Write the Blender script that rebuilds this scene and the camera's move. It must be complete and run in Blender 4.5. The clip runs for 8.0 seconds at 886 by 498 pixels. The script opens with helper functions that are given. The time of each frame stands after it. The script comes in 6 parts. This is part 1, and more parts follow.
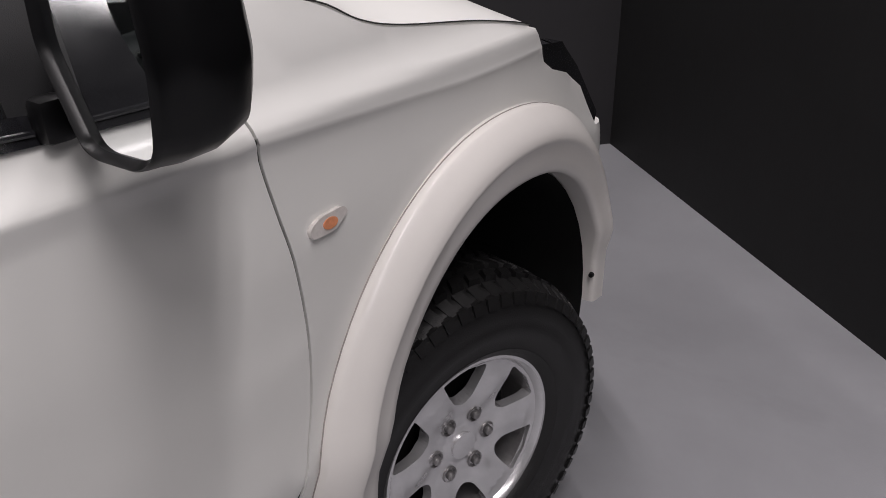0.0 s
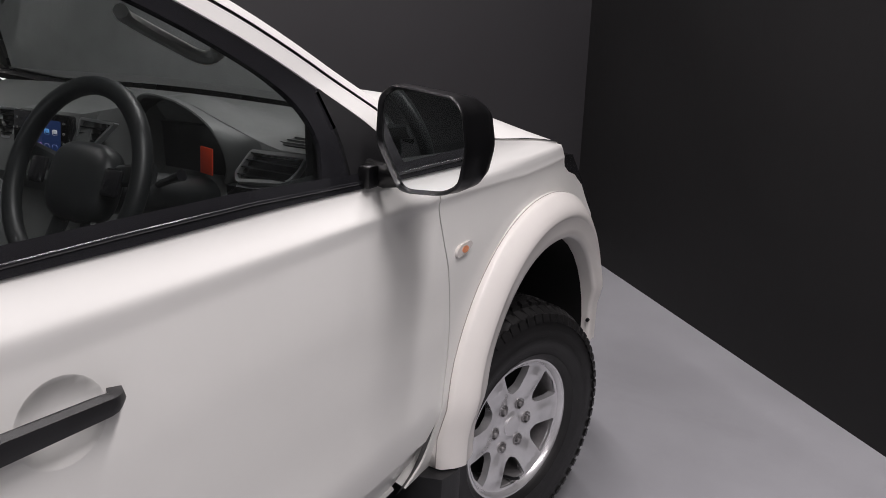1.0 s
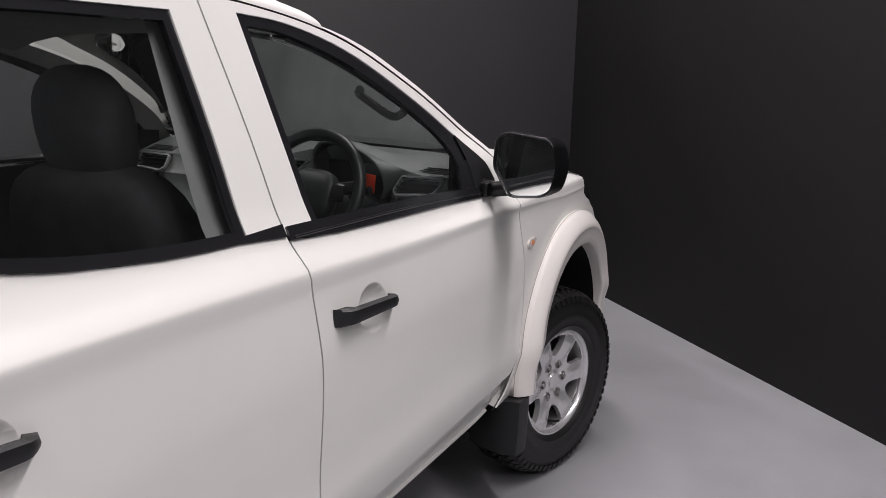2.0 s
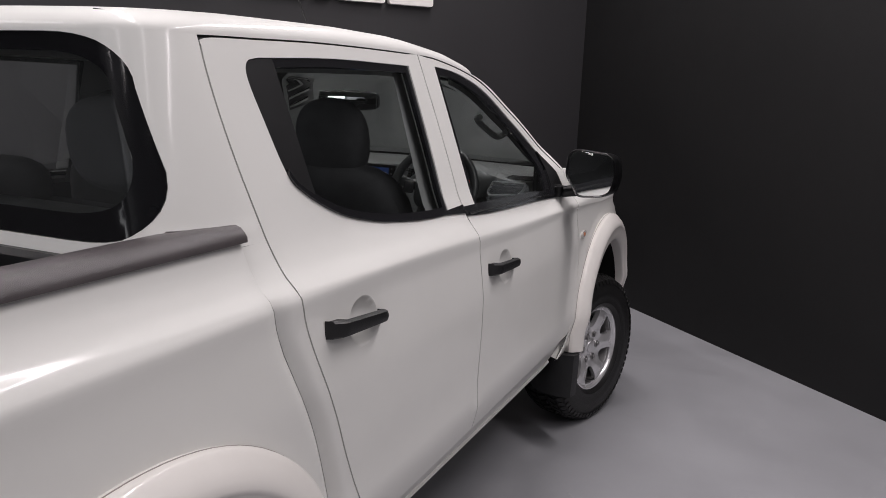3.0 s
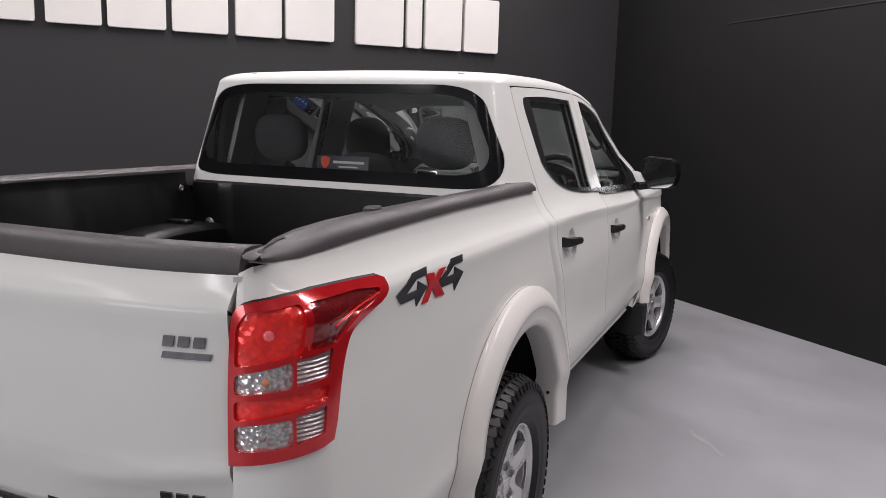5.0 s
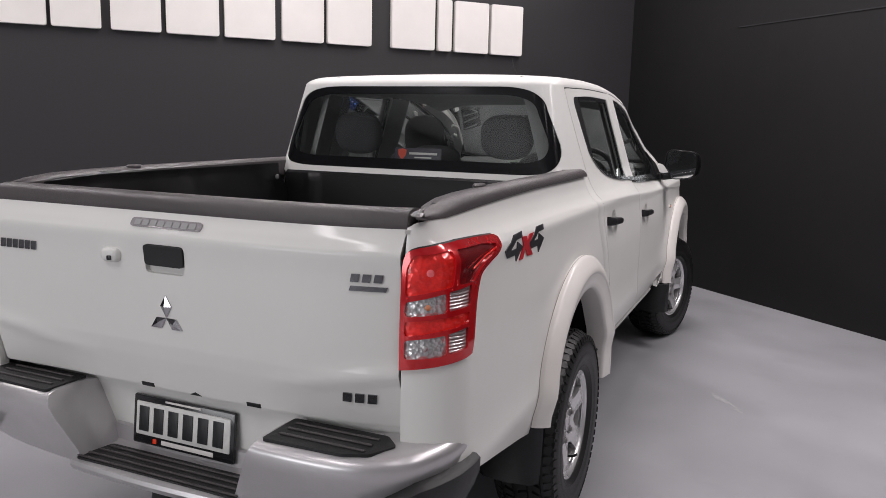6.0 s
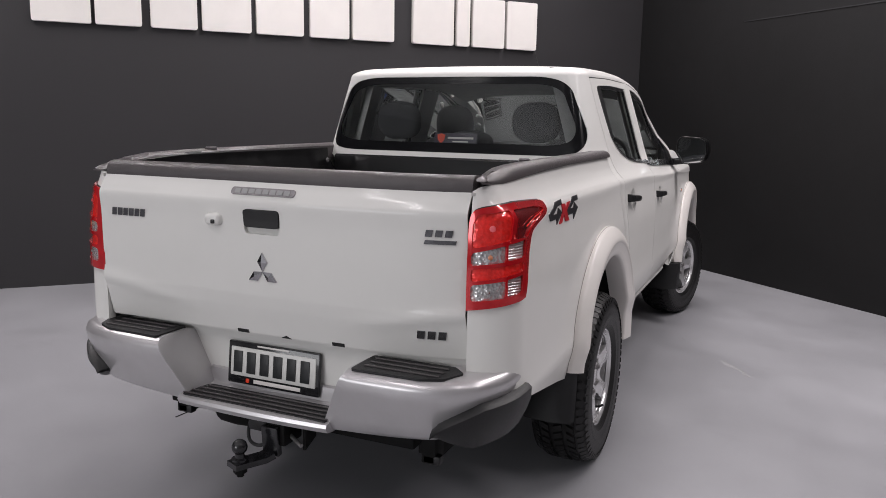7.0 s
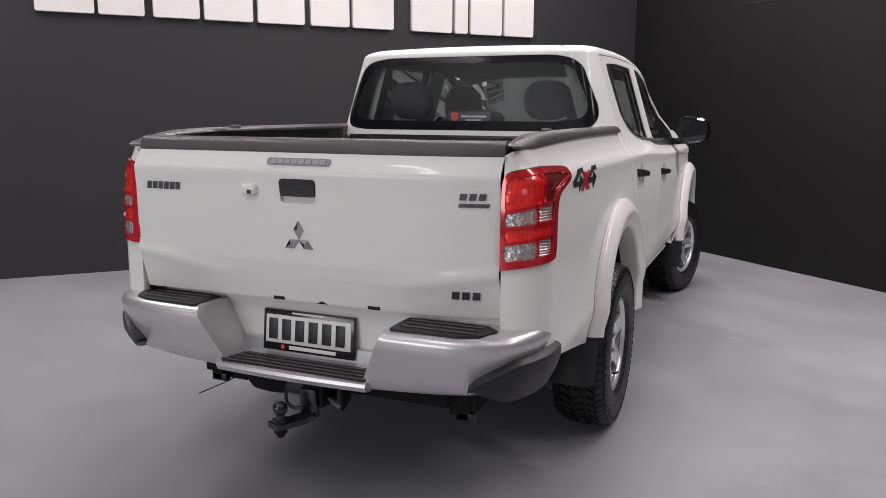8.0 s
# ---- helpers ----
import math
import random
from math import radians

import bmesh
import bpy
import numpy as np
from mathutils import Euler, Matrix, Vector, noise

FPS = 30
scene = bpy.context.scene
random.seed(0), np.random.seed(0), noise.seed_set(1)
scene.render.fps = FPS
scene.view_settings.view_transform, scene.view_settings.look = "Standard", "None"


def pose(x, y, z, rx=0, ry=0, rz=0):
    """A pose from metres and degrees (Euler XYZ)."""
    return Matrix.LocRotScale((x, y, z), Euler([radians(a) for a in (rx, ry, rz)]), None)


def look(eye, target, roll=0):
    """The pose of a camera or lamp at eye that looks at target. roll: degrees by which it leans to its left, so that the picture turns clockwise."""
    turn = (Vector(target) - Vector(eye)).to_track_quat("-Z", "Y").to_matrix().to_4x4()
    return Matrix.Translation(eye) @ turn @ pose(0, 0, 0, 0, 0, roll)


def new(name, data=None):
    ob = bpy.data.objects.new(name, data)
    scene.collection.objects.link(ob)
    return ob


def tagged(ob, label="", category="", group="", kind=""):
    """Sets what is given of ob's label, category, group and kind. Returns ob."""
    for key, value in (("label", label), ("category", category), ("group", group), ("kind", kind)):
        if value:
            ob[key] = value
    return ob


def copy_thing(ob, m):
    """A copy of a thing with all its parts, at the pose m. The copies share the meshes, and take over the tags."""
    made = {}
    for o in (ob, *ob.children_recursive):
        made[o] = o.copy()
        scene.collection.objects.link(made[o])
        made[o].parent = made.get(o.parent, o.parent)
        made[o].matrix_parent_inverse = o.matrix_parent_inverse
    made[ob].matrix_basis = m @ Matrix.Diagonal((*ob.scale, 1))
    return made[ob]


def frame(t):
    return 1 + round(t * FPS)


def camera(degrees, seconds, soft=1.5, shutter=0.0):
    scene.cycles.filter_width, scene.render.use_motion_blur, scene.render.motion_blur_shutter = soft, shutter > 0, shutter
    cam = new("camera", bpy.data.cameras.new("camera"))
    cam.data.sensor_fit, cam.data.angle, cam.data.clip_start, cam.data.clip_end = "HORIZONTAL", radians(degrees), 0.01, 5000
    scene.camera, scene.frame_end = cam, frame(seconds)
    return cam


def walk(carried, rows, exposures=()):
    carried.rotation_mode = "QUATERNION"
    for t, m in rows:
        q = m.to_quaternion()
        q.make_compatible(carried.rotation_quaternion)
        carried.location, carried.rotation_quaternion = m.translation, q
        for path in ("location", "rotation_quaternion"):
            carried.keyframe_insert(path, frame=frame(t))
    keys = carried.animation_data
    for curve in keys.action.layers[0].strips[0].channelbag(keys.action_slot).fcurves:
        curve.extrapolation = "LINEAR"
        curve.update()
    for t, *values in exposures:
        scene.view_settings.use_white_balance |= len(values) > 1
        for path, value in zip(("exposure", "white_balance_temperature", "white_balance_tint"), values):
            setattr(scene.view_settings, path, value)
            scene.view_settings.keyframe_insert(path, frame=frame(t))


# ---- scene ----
cam = camera(59.99, 8.0, soft=0.65)
PATH = [
    (0, (1.4913, 1.9830, 1.4298), (0.4594, 3.4357, 0.5216), -1.26),
    (0.5, (1.5355, 1.5918, 1.4958), (0.5556, 3.1514, 0.7164), 0.56),
    (1, (1.6308, 1.1912, 1.5372), (0.6668, 2.8317, 0.9210), 1.20),
    (2.3, (1.7236, -0.0262, 1.5819), (0.8710, 1.7234, 1.1215), 1.52),
    (2.5, (1.6937, -0.2060, 1.5776), (0.8631, 1.5548, 1.1199), 2.01),
    (3, (1.6642, -0.6854, 1.6018), (0.8490, 1.0959, 1.1988), 2.13),
    (3.5, (1.6493, -1.1438, 1.5831), (0.8449, 0.6456, 1.1944), 2.11),
    (4, (1.5996, -1.5551, 1.5624), (0.7990, 0.2482, 1.2351), 2.16),
    (4.5, (1.5743, -1.9113, 1.5584), (0.7799, -0.1045, 1.2355), 1.87),
    (5.8, (1.5174, -2.7452, 1.5060), (0.7393, -0.9291, 1.1955), 1.43),
    (6, (1.5080, -2.8337, 1.5149), (0.7193, -1.0236, 1.1964), 1.36),
    (6.5, (1.5199, -3.0582, 1.4933), (0.7221, -1.2525, 1.1721), 1.13),
    (7, (1.5119, -3.2488, 1.4649), (0.7163, -1.4433, 1.1374), 1.04),
    (7.5, (1.4707, -3.3375, 1.4274), (0.6755, -1.5334, 1.0910), 0.85),
    (8, (1.4277, -3.4020, 1.3834), (0.6615, -1.5862, 1.0431), 0.33),
]
EXPOSURES = [(0, -0.30), (0.5, -0.24), (1, 0.06), (1.2, 0.08), (2.5, 0.02), (3, -0.28), (3.5, -0.26), (4, -0.18), (4.5, 0.0), (6, 0.0), (8, 0.05)]
walk(cam, [(t, look(eye, target, roll)) for t, eye, target, roll in PATH], EXPOSURES)
# world: the showroom is closed, so only a trace of outside light
world = bpy.data.worlds.new("world")
scene.world = world
world.use_nodes = True
world.node_tree.nodes["Background"].inputs[0].default_value = (0.55, 0.6, 0.7, 1)
world.node_tree.nodes["Background"].inputs[1].default_value = 0.03

from mathutils.geometry import delaunay_2d_cdt

CEILING = 4.3
CORNER = Vector((-0.087, 5.825, 0))
ALONG_L = Vector((-0.6767, -0.7362, 0))
ALONG_R = Vector((0.7362, -0.6767, 0))
ROOM_L, ROOM_R = 13.0, 12.0


def room(s, r, z=0.0):
    """A place s metres along the lettered wall and r along the plain wall from their corner."""
    return CORNER + ALONG_L * s + ALONG_R * r + Vector((0, 0, z))


# ---- materials ----
def material(name, color, rough=0.5, metal=0.0, coat=0.0, spec=0.5, vary=0.0, scale=6.0, bump=0.0, bump_scale=80.0,
             emit=None, power=0.0, rough_vary=0.0):
    m = bpy.data.materials.new(name)
    m.use_nodes = True
    nt = m.node_tree
    b = nt.nodes["Principled BSDF"]
    b.inputs["Base Color"].default_value = (*color, 1)
    b.inputs["Roughness"].default_value = rough
    b.inputs["Metallic"].default_value = metal
    b.inputs["Coat Weight"].default_value = coat
    b.inputs["Coat Roughness"].default_value = 0.08 if coat > 0.5 else 0.12
    b.inputs["Specular IOR Level"].default_value = spec
    co = nt.nodes.new("ShaderNodeTexCoord")
    if vary or rough_vary:
        n1 = nt.nodes.new("ShaderNodeTexNoise")
        n1.inputs["Scale"].default_value = scale
        n1.inputs["Detail"].default_value = 6
        n1.inputs["Roughness"].default_value = 0.65
        nt.links.new(co.outputs["Object"], n1.inputs["Vector"])
        if vary:
            ramp = nt.nodes.new("ShaderNodeMapRange")
            ramp.inputs["From Min"].default_value, ramp.inputs["From Max"].default_value = 0.3, 0.7
            ramp.inputs["To Min"].default_value, ramp.inputs["To Max"].default_value = 1 - vary, 1 + vary
            nt.links.new(n1.outputs["Fac"], ramp.inputs["Value"])
            mul = nt.nodes.new("ShaderNodeVectorMath")
            mul.operation = "SCALE"
            mul.inputs[0].default_value = color
            nt.links.new(ramp.outputs[0], mul.inputs["Scale"])
            nt.links.new(mul.outputs[0], b.inputs["Base Color"])
        if rough_vary:
            rr = nt.nodes.new("ShaderNodeMapRange")
            rr.inputs["From Min"].default_value, rr.inputs["From Max"].default_value = 0.3, 0.7
            rr.inputs["To Min"].default_value, rr.inputs["To Max"].default_value = rough - rough_vary, rough + rough_vary
            nt.links.new(n1.outputs["Fac"], rr.inputs["Value"])
            nt.links.new(rr.outputs[0], b.inputs["Roughness"])
    if bump:
        n2 = nt.nodes.new("ShaderNodeTexNoise")
        n2.inputs["Scale"].default_value = bump_scale
        n2.inputs["Detail"].default_value = 3
        nt.links.new(co.outputs["Object"], n2.inputs["Vector"])
        bp = nt.nodes.new("ShaderNodeBump")
        bp.inputs["Strength"].default_value = bump
        bp.inputs["Distance"].default_value = 0.004
        nt.links.new(n2.outputs["Fac"], bp.inputs["Height"])
        nt.links.new(bp.outputs[0], b.inputs["Normal"])
    if emit:
        b.inputs["Emission Color"].default_value = (*emit, 1)
        b.inputs["Emission Strength"].default_value = power
    return m


def glass_material(name, tint, ior=1.45, rough=0.0, veil=0.0):
    m = bpy.data.materials.new(name)
    m.use_nodes = True
    nt = m.node_tree
    nt.nodes.remove(nt.nodes["Principled BSDF"])
    t = nt.nodes.new("ShaderNodeBsdfTransparent")
    t.inputs[0].default_value = (*tint, 1)
    g = nt.nodes.new("ShaderNodeBsdfGlossy")
    g.inputs["Roughness"].default_value = rough
    f = nt.nodes.new("ShaderNodeFresnel")
    f.inputs["IOR"].default_value = ior
    mix = nt.nodes.new("ShaderNodeMixShader")
    nt.links.new(f.outputs[0], mix.inputs[0])
    nt.links.new(t.outputs[0], mix.inputs[1])
    nt.links.new(g.outputs[0], mix.inputs[2])
    last = mix
    if veil:
        # a thin, slightly uneven pale haze, standing in for room reflections on the glass
        co = nt.nodes.new("ShaderNodeTexCoord")
        n = nt.nodes.new("ShaderNodeTexNoise")
        n.inputs["Scale"].default_value = 7
        n.inputs["Detail"].default_value = 5
        nt.links.new(co.outputs["Object"], n.inputs["Vector"])
        mr = nt.nodes.new("ShaderNodeMapRange")
        mr.inputs["To Min"].default_value, mr.inputs["To Max"].default_value = veil * 0.6, veil * 1.4
        nt.links.new(n.outputs["Fac"], mr.inputs["Value"])
        dif = nt.nodes.new("ShaderNodeBsdfDiffuse")
        dif.inputs[0].default_value = (0.72, 0.78, 0.76, 1)
        last = nt.nodes.new("ShaderNodeMixShader")
        nt.links.new(mr.outputs[0], last.inputs[0])
        nt.links.new(mix.outputs[0], last.inputs[1])
        nt.links.new(dif.outputs[0], last.inputs[2])
    nt.links.new(last.outputs[0], nt.nodes["Material Output"].inputs[0])
    return m


PAINT = material("white_paint", (0.79, 0.785, 0.757), 0.55, coat=0.48, spec=0.15, vary=0.015, scale=3)
FLARE = material("pearl_white_plastic", (0.80, 0.77, 0.735), 0.5, coat=0.5, spec=0.2, vary=0.02, scale=5)
BLACK = material("black_plastic", (0.011, 0.011, 0.012), 0.45, vary=0.2, scale=20, bump=0.15, bump_scale=900)
GLOSSBLACK = material("gloss_black_trim", (0.012, 0.012, 0.014), 0.22, coat=0.3, vary=0.1, scale=12)
MIRRORBLACK = material("satin_black_housing", (0.004, 0.004, 0.0045), 0.32, spec=0.3, vary=0.1, scale=15)
LIPSHADOW = material("grey_lip_shadow", (0.34, 0.31, 0.29), 0.7, vary=0.2, scale=30)
FRIT = material("black_glass_border", (0.006, 0.006, 0.007), 0.12, spec=0.25, vary=0.1, scale=9)
RAIL = material("grey_textured_plastic", (0.078, 0.069, 0.071), 0.33, vary=0.12, scale=9, rough_vary=0.03, bump=0.3, bump_scale=600)
LINER = material("bed_liner_plastic", (0.0040, 0.0040, 0.0045), 0.36, spec=0.22, vary=0.15, scale=5, bump=0.12, bump_scale=500, rough_vary=0.05)
RUBBER = material("tyre_rubber", (0.011, 0.0107, 0.011), 0.45, spec=0.45, vary=0.25, scale=14, bump=0.25, bump_scale=350)
ALLOY = material("silver_alloy", (0.76, 0.755, 0.765), 0.26, metal=0.65, coat=0.5, vary=0.05, scale=30)
CHROME = material("chrome", (0.55, 0.54, 0.56), 0.09, metal=1.0, vary=0.04, scale=8)
STEEL = material("dull_steel", (0.34, 0.33, 0.33), 0.42, metal=0.8, vary=0.25, scale=18, bump=0.2)
SILVER = material("silver_bumper_paint", (0.58, 0.565, 0.575), 0.33, metal=0.55, coat=0.4, vary=0.06, scale=5)
DARKMETAL = material("dark_underbody", (0.006, 0.006, 0.006), 0.8, spec=0.25, vary=0.4, scale=9)
REDLENS = material("red_lens", (0.62, 0.010, 0.016), 0.12, metal=0.30, coat=1.0, vary=0.15, scale=24)
STOPRED = material("bright_red_lens", (0.95, 0.028, 0.022), 0.2, metal=0.25, coat=1.0, vary=0.3, scale=35)
PINKBULB = material("pale_red_bulb", (0.95, 0.16, 0.18), 0.25, coat=1.0, vary=0.2, scale=60)
DARKRED = material("dark_red_lens", (0.20, 0.004, 0.007), 0.12, metal=0.2, coat=1.0, vary=0.3, scale=24)
CLEARLENS = material("clear_ribbed_lens", (0.74, 0.74, 0.74), 0.16, metal=0.7, coat=1.0, vary=0.35, scale=45)
MARKER = material("pale_marker_lens", (0.70, 0.66, 0.63), 0.2, coat=0.8, vary=0.12, scale=60)
LEATHER = material("black_leather", (0.014, 0.016, 0.017), 0.45, vary=0.2, scale=40)
AMBER = material("amber_lens", (0.82, 0.33, 0.17), 0.2, coat=1.0, vary=0.2, scale=60)
FABRIC = material("dark_seat_fabric", (0.050, 0.050, 0.054), 0.95, vary=0.2, scale=12)
DASH = material("dark_dashboard_plastic", (0.125, 0.131, 0.130), 0.5, vary=0.12, scale=20, bump=0.2, bump_scale=1200)
TRIMGREY = material("grey_interior_trim", (0.33, 0.33, 0.33), 0.7, vary=0.06, scale=15)
DECALBLACK = material("dark_decal", (0.03, 0.03, 0.034), 0.35, coat=0.4, vary=0.3, scale=14)
DECALRED = material("red_decal", (0.55, 0.02, 0.03), 0.35, coat=0.4, vary=0.15, scale=20)
MIRROR = material("mirror_glass", (0.88, 0.9, 0.9), 0.01, metal=1.0)
WHITEPLATE = material("white_plate", (0.75, 0.75, 0.72), 0.4, vary=0.06, scale=30)
GLASS = glass_material("tinted_glass", (0.95, 0.98, 0.97), 1.42, rough=0.0, veil=0.003)
REARGLASS = glass_material("rear_glass", (0.95, 0.97, 0.965), 1.6, rough=0.0, veil=0.011)
WINDSHIELD = glass_material("windshield_glass", (0.95, 0.975, 0.965), 1.45, veil=0.022)
SIGNWHITE = material("white_sign_letter", (0.80, 0.77, 0.74), 0.45, vary=0.02, scale=5)
RED = material("red_card", (0.90, 0.075, 0.022), 0.5, vary=0.05, scale=20)


def wall_material(name, color, rough):
    """Dark roller-painted board: cloudy tone, faint upright streaks, a slight sheen."""
    m = material(name, color, rough, vary=0.10, scale=0.9, rough_vary=0.07)
    nt = m.node_tree
    b = nt.nodes["Principled BSDF"]
    co = nt.nodes.new("ShaderNodeTexCoord")
    mp = nt.nodes.new("ShaderNodeMapping")
    mp.inputs["Scale"].default_value = (14, 14, 1.2)
    n = nt.nodes.new("ShaderNodeTexNoise")
    n.inputs["Scale"].default_value = 1.0
    n.inputs["Detail"].default_value = 8
    nt.links.new(co.outputs["Object"], mp.inputs[0])
    nt.links.new(mp.outputs[0], n.inputs["Vector"])
    bp = nt.nodes.new("ShaderNodeBump")
    bp.inputs["Strength"].default_value = 0.12
    bp.inputs["Distance"].default_value = 0.01
    nt.links.new(n.outputs["Fac"], bp.inputs["Height"])
    nt.links.new(bp.outputs[0], b.inputs["Normal"])
    return m


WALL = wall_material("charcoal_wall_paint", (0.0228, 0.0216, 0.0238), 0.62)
# the east wall has the same finish in a much darker colour
WALL2 = wall_material("darker_wall_paint", (0.0042, 0.0040, 0.0043), 0.66)
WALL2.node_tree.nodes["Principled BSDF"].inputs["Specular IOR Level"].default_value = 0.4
SIDEWALL = material("mid_grey_wall", (0.30, 0.30, 0.305), 0.7, vary=0.1, scale=1.2)
CEIL = material("grey_ceiling", (0.74, 0.74, 0.74), 0.8, vary=0.08, scale=1.5)


def floor_material():
    """Grey painted concrete with cloudy tone, fine grit, pale scuffs and dark specks."""
    m = material("grey_floor_paint", (0.315, 0.316, 0.334), 0.46, vary=0.10, scale=1.1, rough_vary=0.12, bump=0.06, bump_scale=220)
    nt = m.node_tree
    b = nt.nodes["Principled BSDF"]
    base = b.inputs["Base Color"].links[0].from_socket
    co = nt.nodes.new("ShaderNodeTexCoord")
    prev = base
    for scale, lo, hi, tone, amount, stretch in ((2.2, 0.60, 0.78, (0.42, 0.42, 0.43), 0.32, (1, 0.45, 1)), (1.4, 0.58, 0.74, (0.24, 0.24, 0.25), 0.38, (0.6, 1, 1)), (40, 0.74, 0.80, (0.08, 0.08, 0.085), 0.5, (1, 1, 1)),
                                                 (9, 0.70, 0.78, (0.5, 0.5, 0.5), 0.25, (0.3, 1.6, 1))):
        mp = nt.nodes.new("ShaderNodeMapping")
        mp.inputs["Scale"].default_value = stretch
        n = nt.nodes.new("ShaderNodeTexNoise")
        n.inputs["Scale"].default_value = scale
        n.inputs["Detail"].default_value = 9
        n.inputs["Roughness"].default_value = 0.7
        nt.links.new(co.outputs["Object"], mp.inputs[0])
        nt.links.new(mp.outputs[0], n.inputs["Vector"])
        mr = nt.nodes.new("ShaderNodeMapRange")
        mr.inputs["From Min"].default_value, mr.inputs["From Max"].default_value = lo, hi
        mr.inputs["To Max"].default_value = amount
        nt.links.new(n.outputs["Fac"], mr.inputs["Value"])
        mix = nt.nodes.new("ShaderNodeMixRGB")
        mix.inputs[2].default_value = (*tone, 1)
        nt.links.new(mr.outputs[0], mix.inputs[0])
        nt.links.new(prev, mix.inputs[1])
        prev = mix.outputs[0]
    nt.links.new(prev, b.inputs["Base Color"])
    return m


FLOOR = floor_material()


# ---- mesh helpers ----
def part(name, bm, mat, parent=None, label="", smooth=True, sharp=35):
    me = bpy.data.meshes.new(name)
    if smooth:
        for f in bm.faces:
            f.smooth = True
        for e in bm.edges:
            if len(e.link_faces) == 2 and e.calc_face_angle(0) > radians(sharp):
                e.smooth = False
    bm.to_mesh(me)
    bm.free()
    ob = new(name, me)
    me.materials.append(mat)
    if parent:
        ob.parent = parent
    if label:
        ob["label"] = label
    return ob


def curve2(pts, n=6, closed=False):
    """A smooth line through points of any dimension."""
    P = [np.array(p, float) for p in pts]
    out = []
    cnt = len(P) if closed else len(P) - 1
    for i in range(cnt):
        if closed:
            a, b, c, d = P[i - 1], P[i], P[(i + 1) % len(P)], P[(i + 2) % len(P)]
        else:
            b, c = P[i], P[i + 1]
            a = P[i - 1] if i else 2 * b - c
            d = P[i + 2] if i + 2 < len(P) else 2 * c - b
        for k in range(n):
            t = k / n
            out.append(0.5 * ((2 * b) + (c - a) * t + (2 * a - 5 * b + 4 * c - d) * t * t + (3 * b - a - 3 * c + d) * t ** 3))
    if not closed:
        out.append(P[-1])
    return [tuple(p) for p in out]


def arc2(cx, cy, r, a0, a1, n=24, ry=None):
    ry = r if ry is None else ry
    return [(cx + r * math.cos(radians(a0 + (a1 - a0) * k / n)), cy + ry * math.sin(radians(a0 + (a1 - a0) * k / n))) for k in range(n + 1)]


def area2(p):
    return 0.5 * sum(p[i - 1][0] * p[i][1] - p[i][0] * p[i - 1][1] for i in range(len(p)))


def inset(poly, d):
    """The closed outline moved inwards by d."""
    s = 1 if area2(poly) > 0 else -1
    out = []
    for i in range(len(poly)):
        a, b, c = np.array(poly[i - 1]), np.array(poly[i]), np.array(poly[(i + 1) % len(poly)])
        u, v = b - a, c - b
        u, v = u / (np.linalg.norm(u) + 1e-9), v / (np.linalg.norm(v) + 1e-9)
        n1, n2 = np.array((-u[1], u[0])) * s, np.array((-v[1], v[0])) * s
        n = n1 + n2
        n = n / (np.linalg.norm(n) + 1e-9)
        out.append(tuple(b + n * d / max(0.5, n @ n1)))
    return out


def rounded(pts, r, n=4):
    """A closed outline with its corners rounded by r."""
    out = []
    for i in range(len(pts)):
        a, b, c = np.array(pts[i - 1], float), np.array(pts[i], float), np.array(pts[(i + 1) % len(pts)], float)
        u, v = a - b, c - b
        lu, lv = np.linalg.norm(u), np.linalg.norm(v)
        k = min(r, 0.45 * lu, 0.45 * lv)
        p, q = b + u / lu * k, b + v / lv * k
        for j in range(n + 1):
            t = j / n
            out.append(tuple((1 - t) ** 2 * p + 2 * t * (1 - t) * b + t * t * q))
    return out


def inside(px, py, poly):
    poly = np.array(poly)
    x1, y1 = poly[:, 0], poly[:, 1]
    x2, y2 = np.roll(x1, -1), np.roll(y1, -1)
    px, py = px[:, None], py[:, None]
    cross = ((y1 > py) != (y2 > py)) & (px < (x2 - x1) * (py - y1) / (y2 - y1 + 1e-12) + x1)
    return cross.sum(1) % 2 == 1


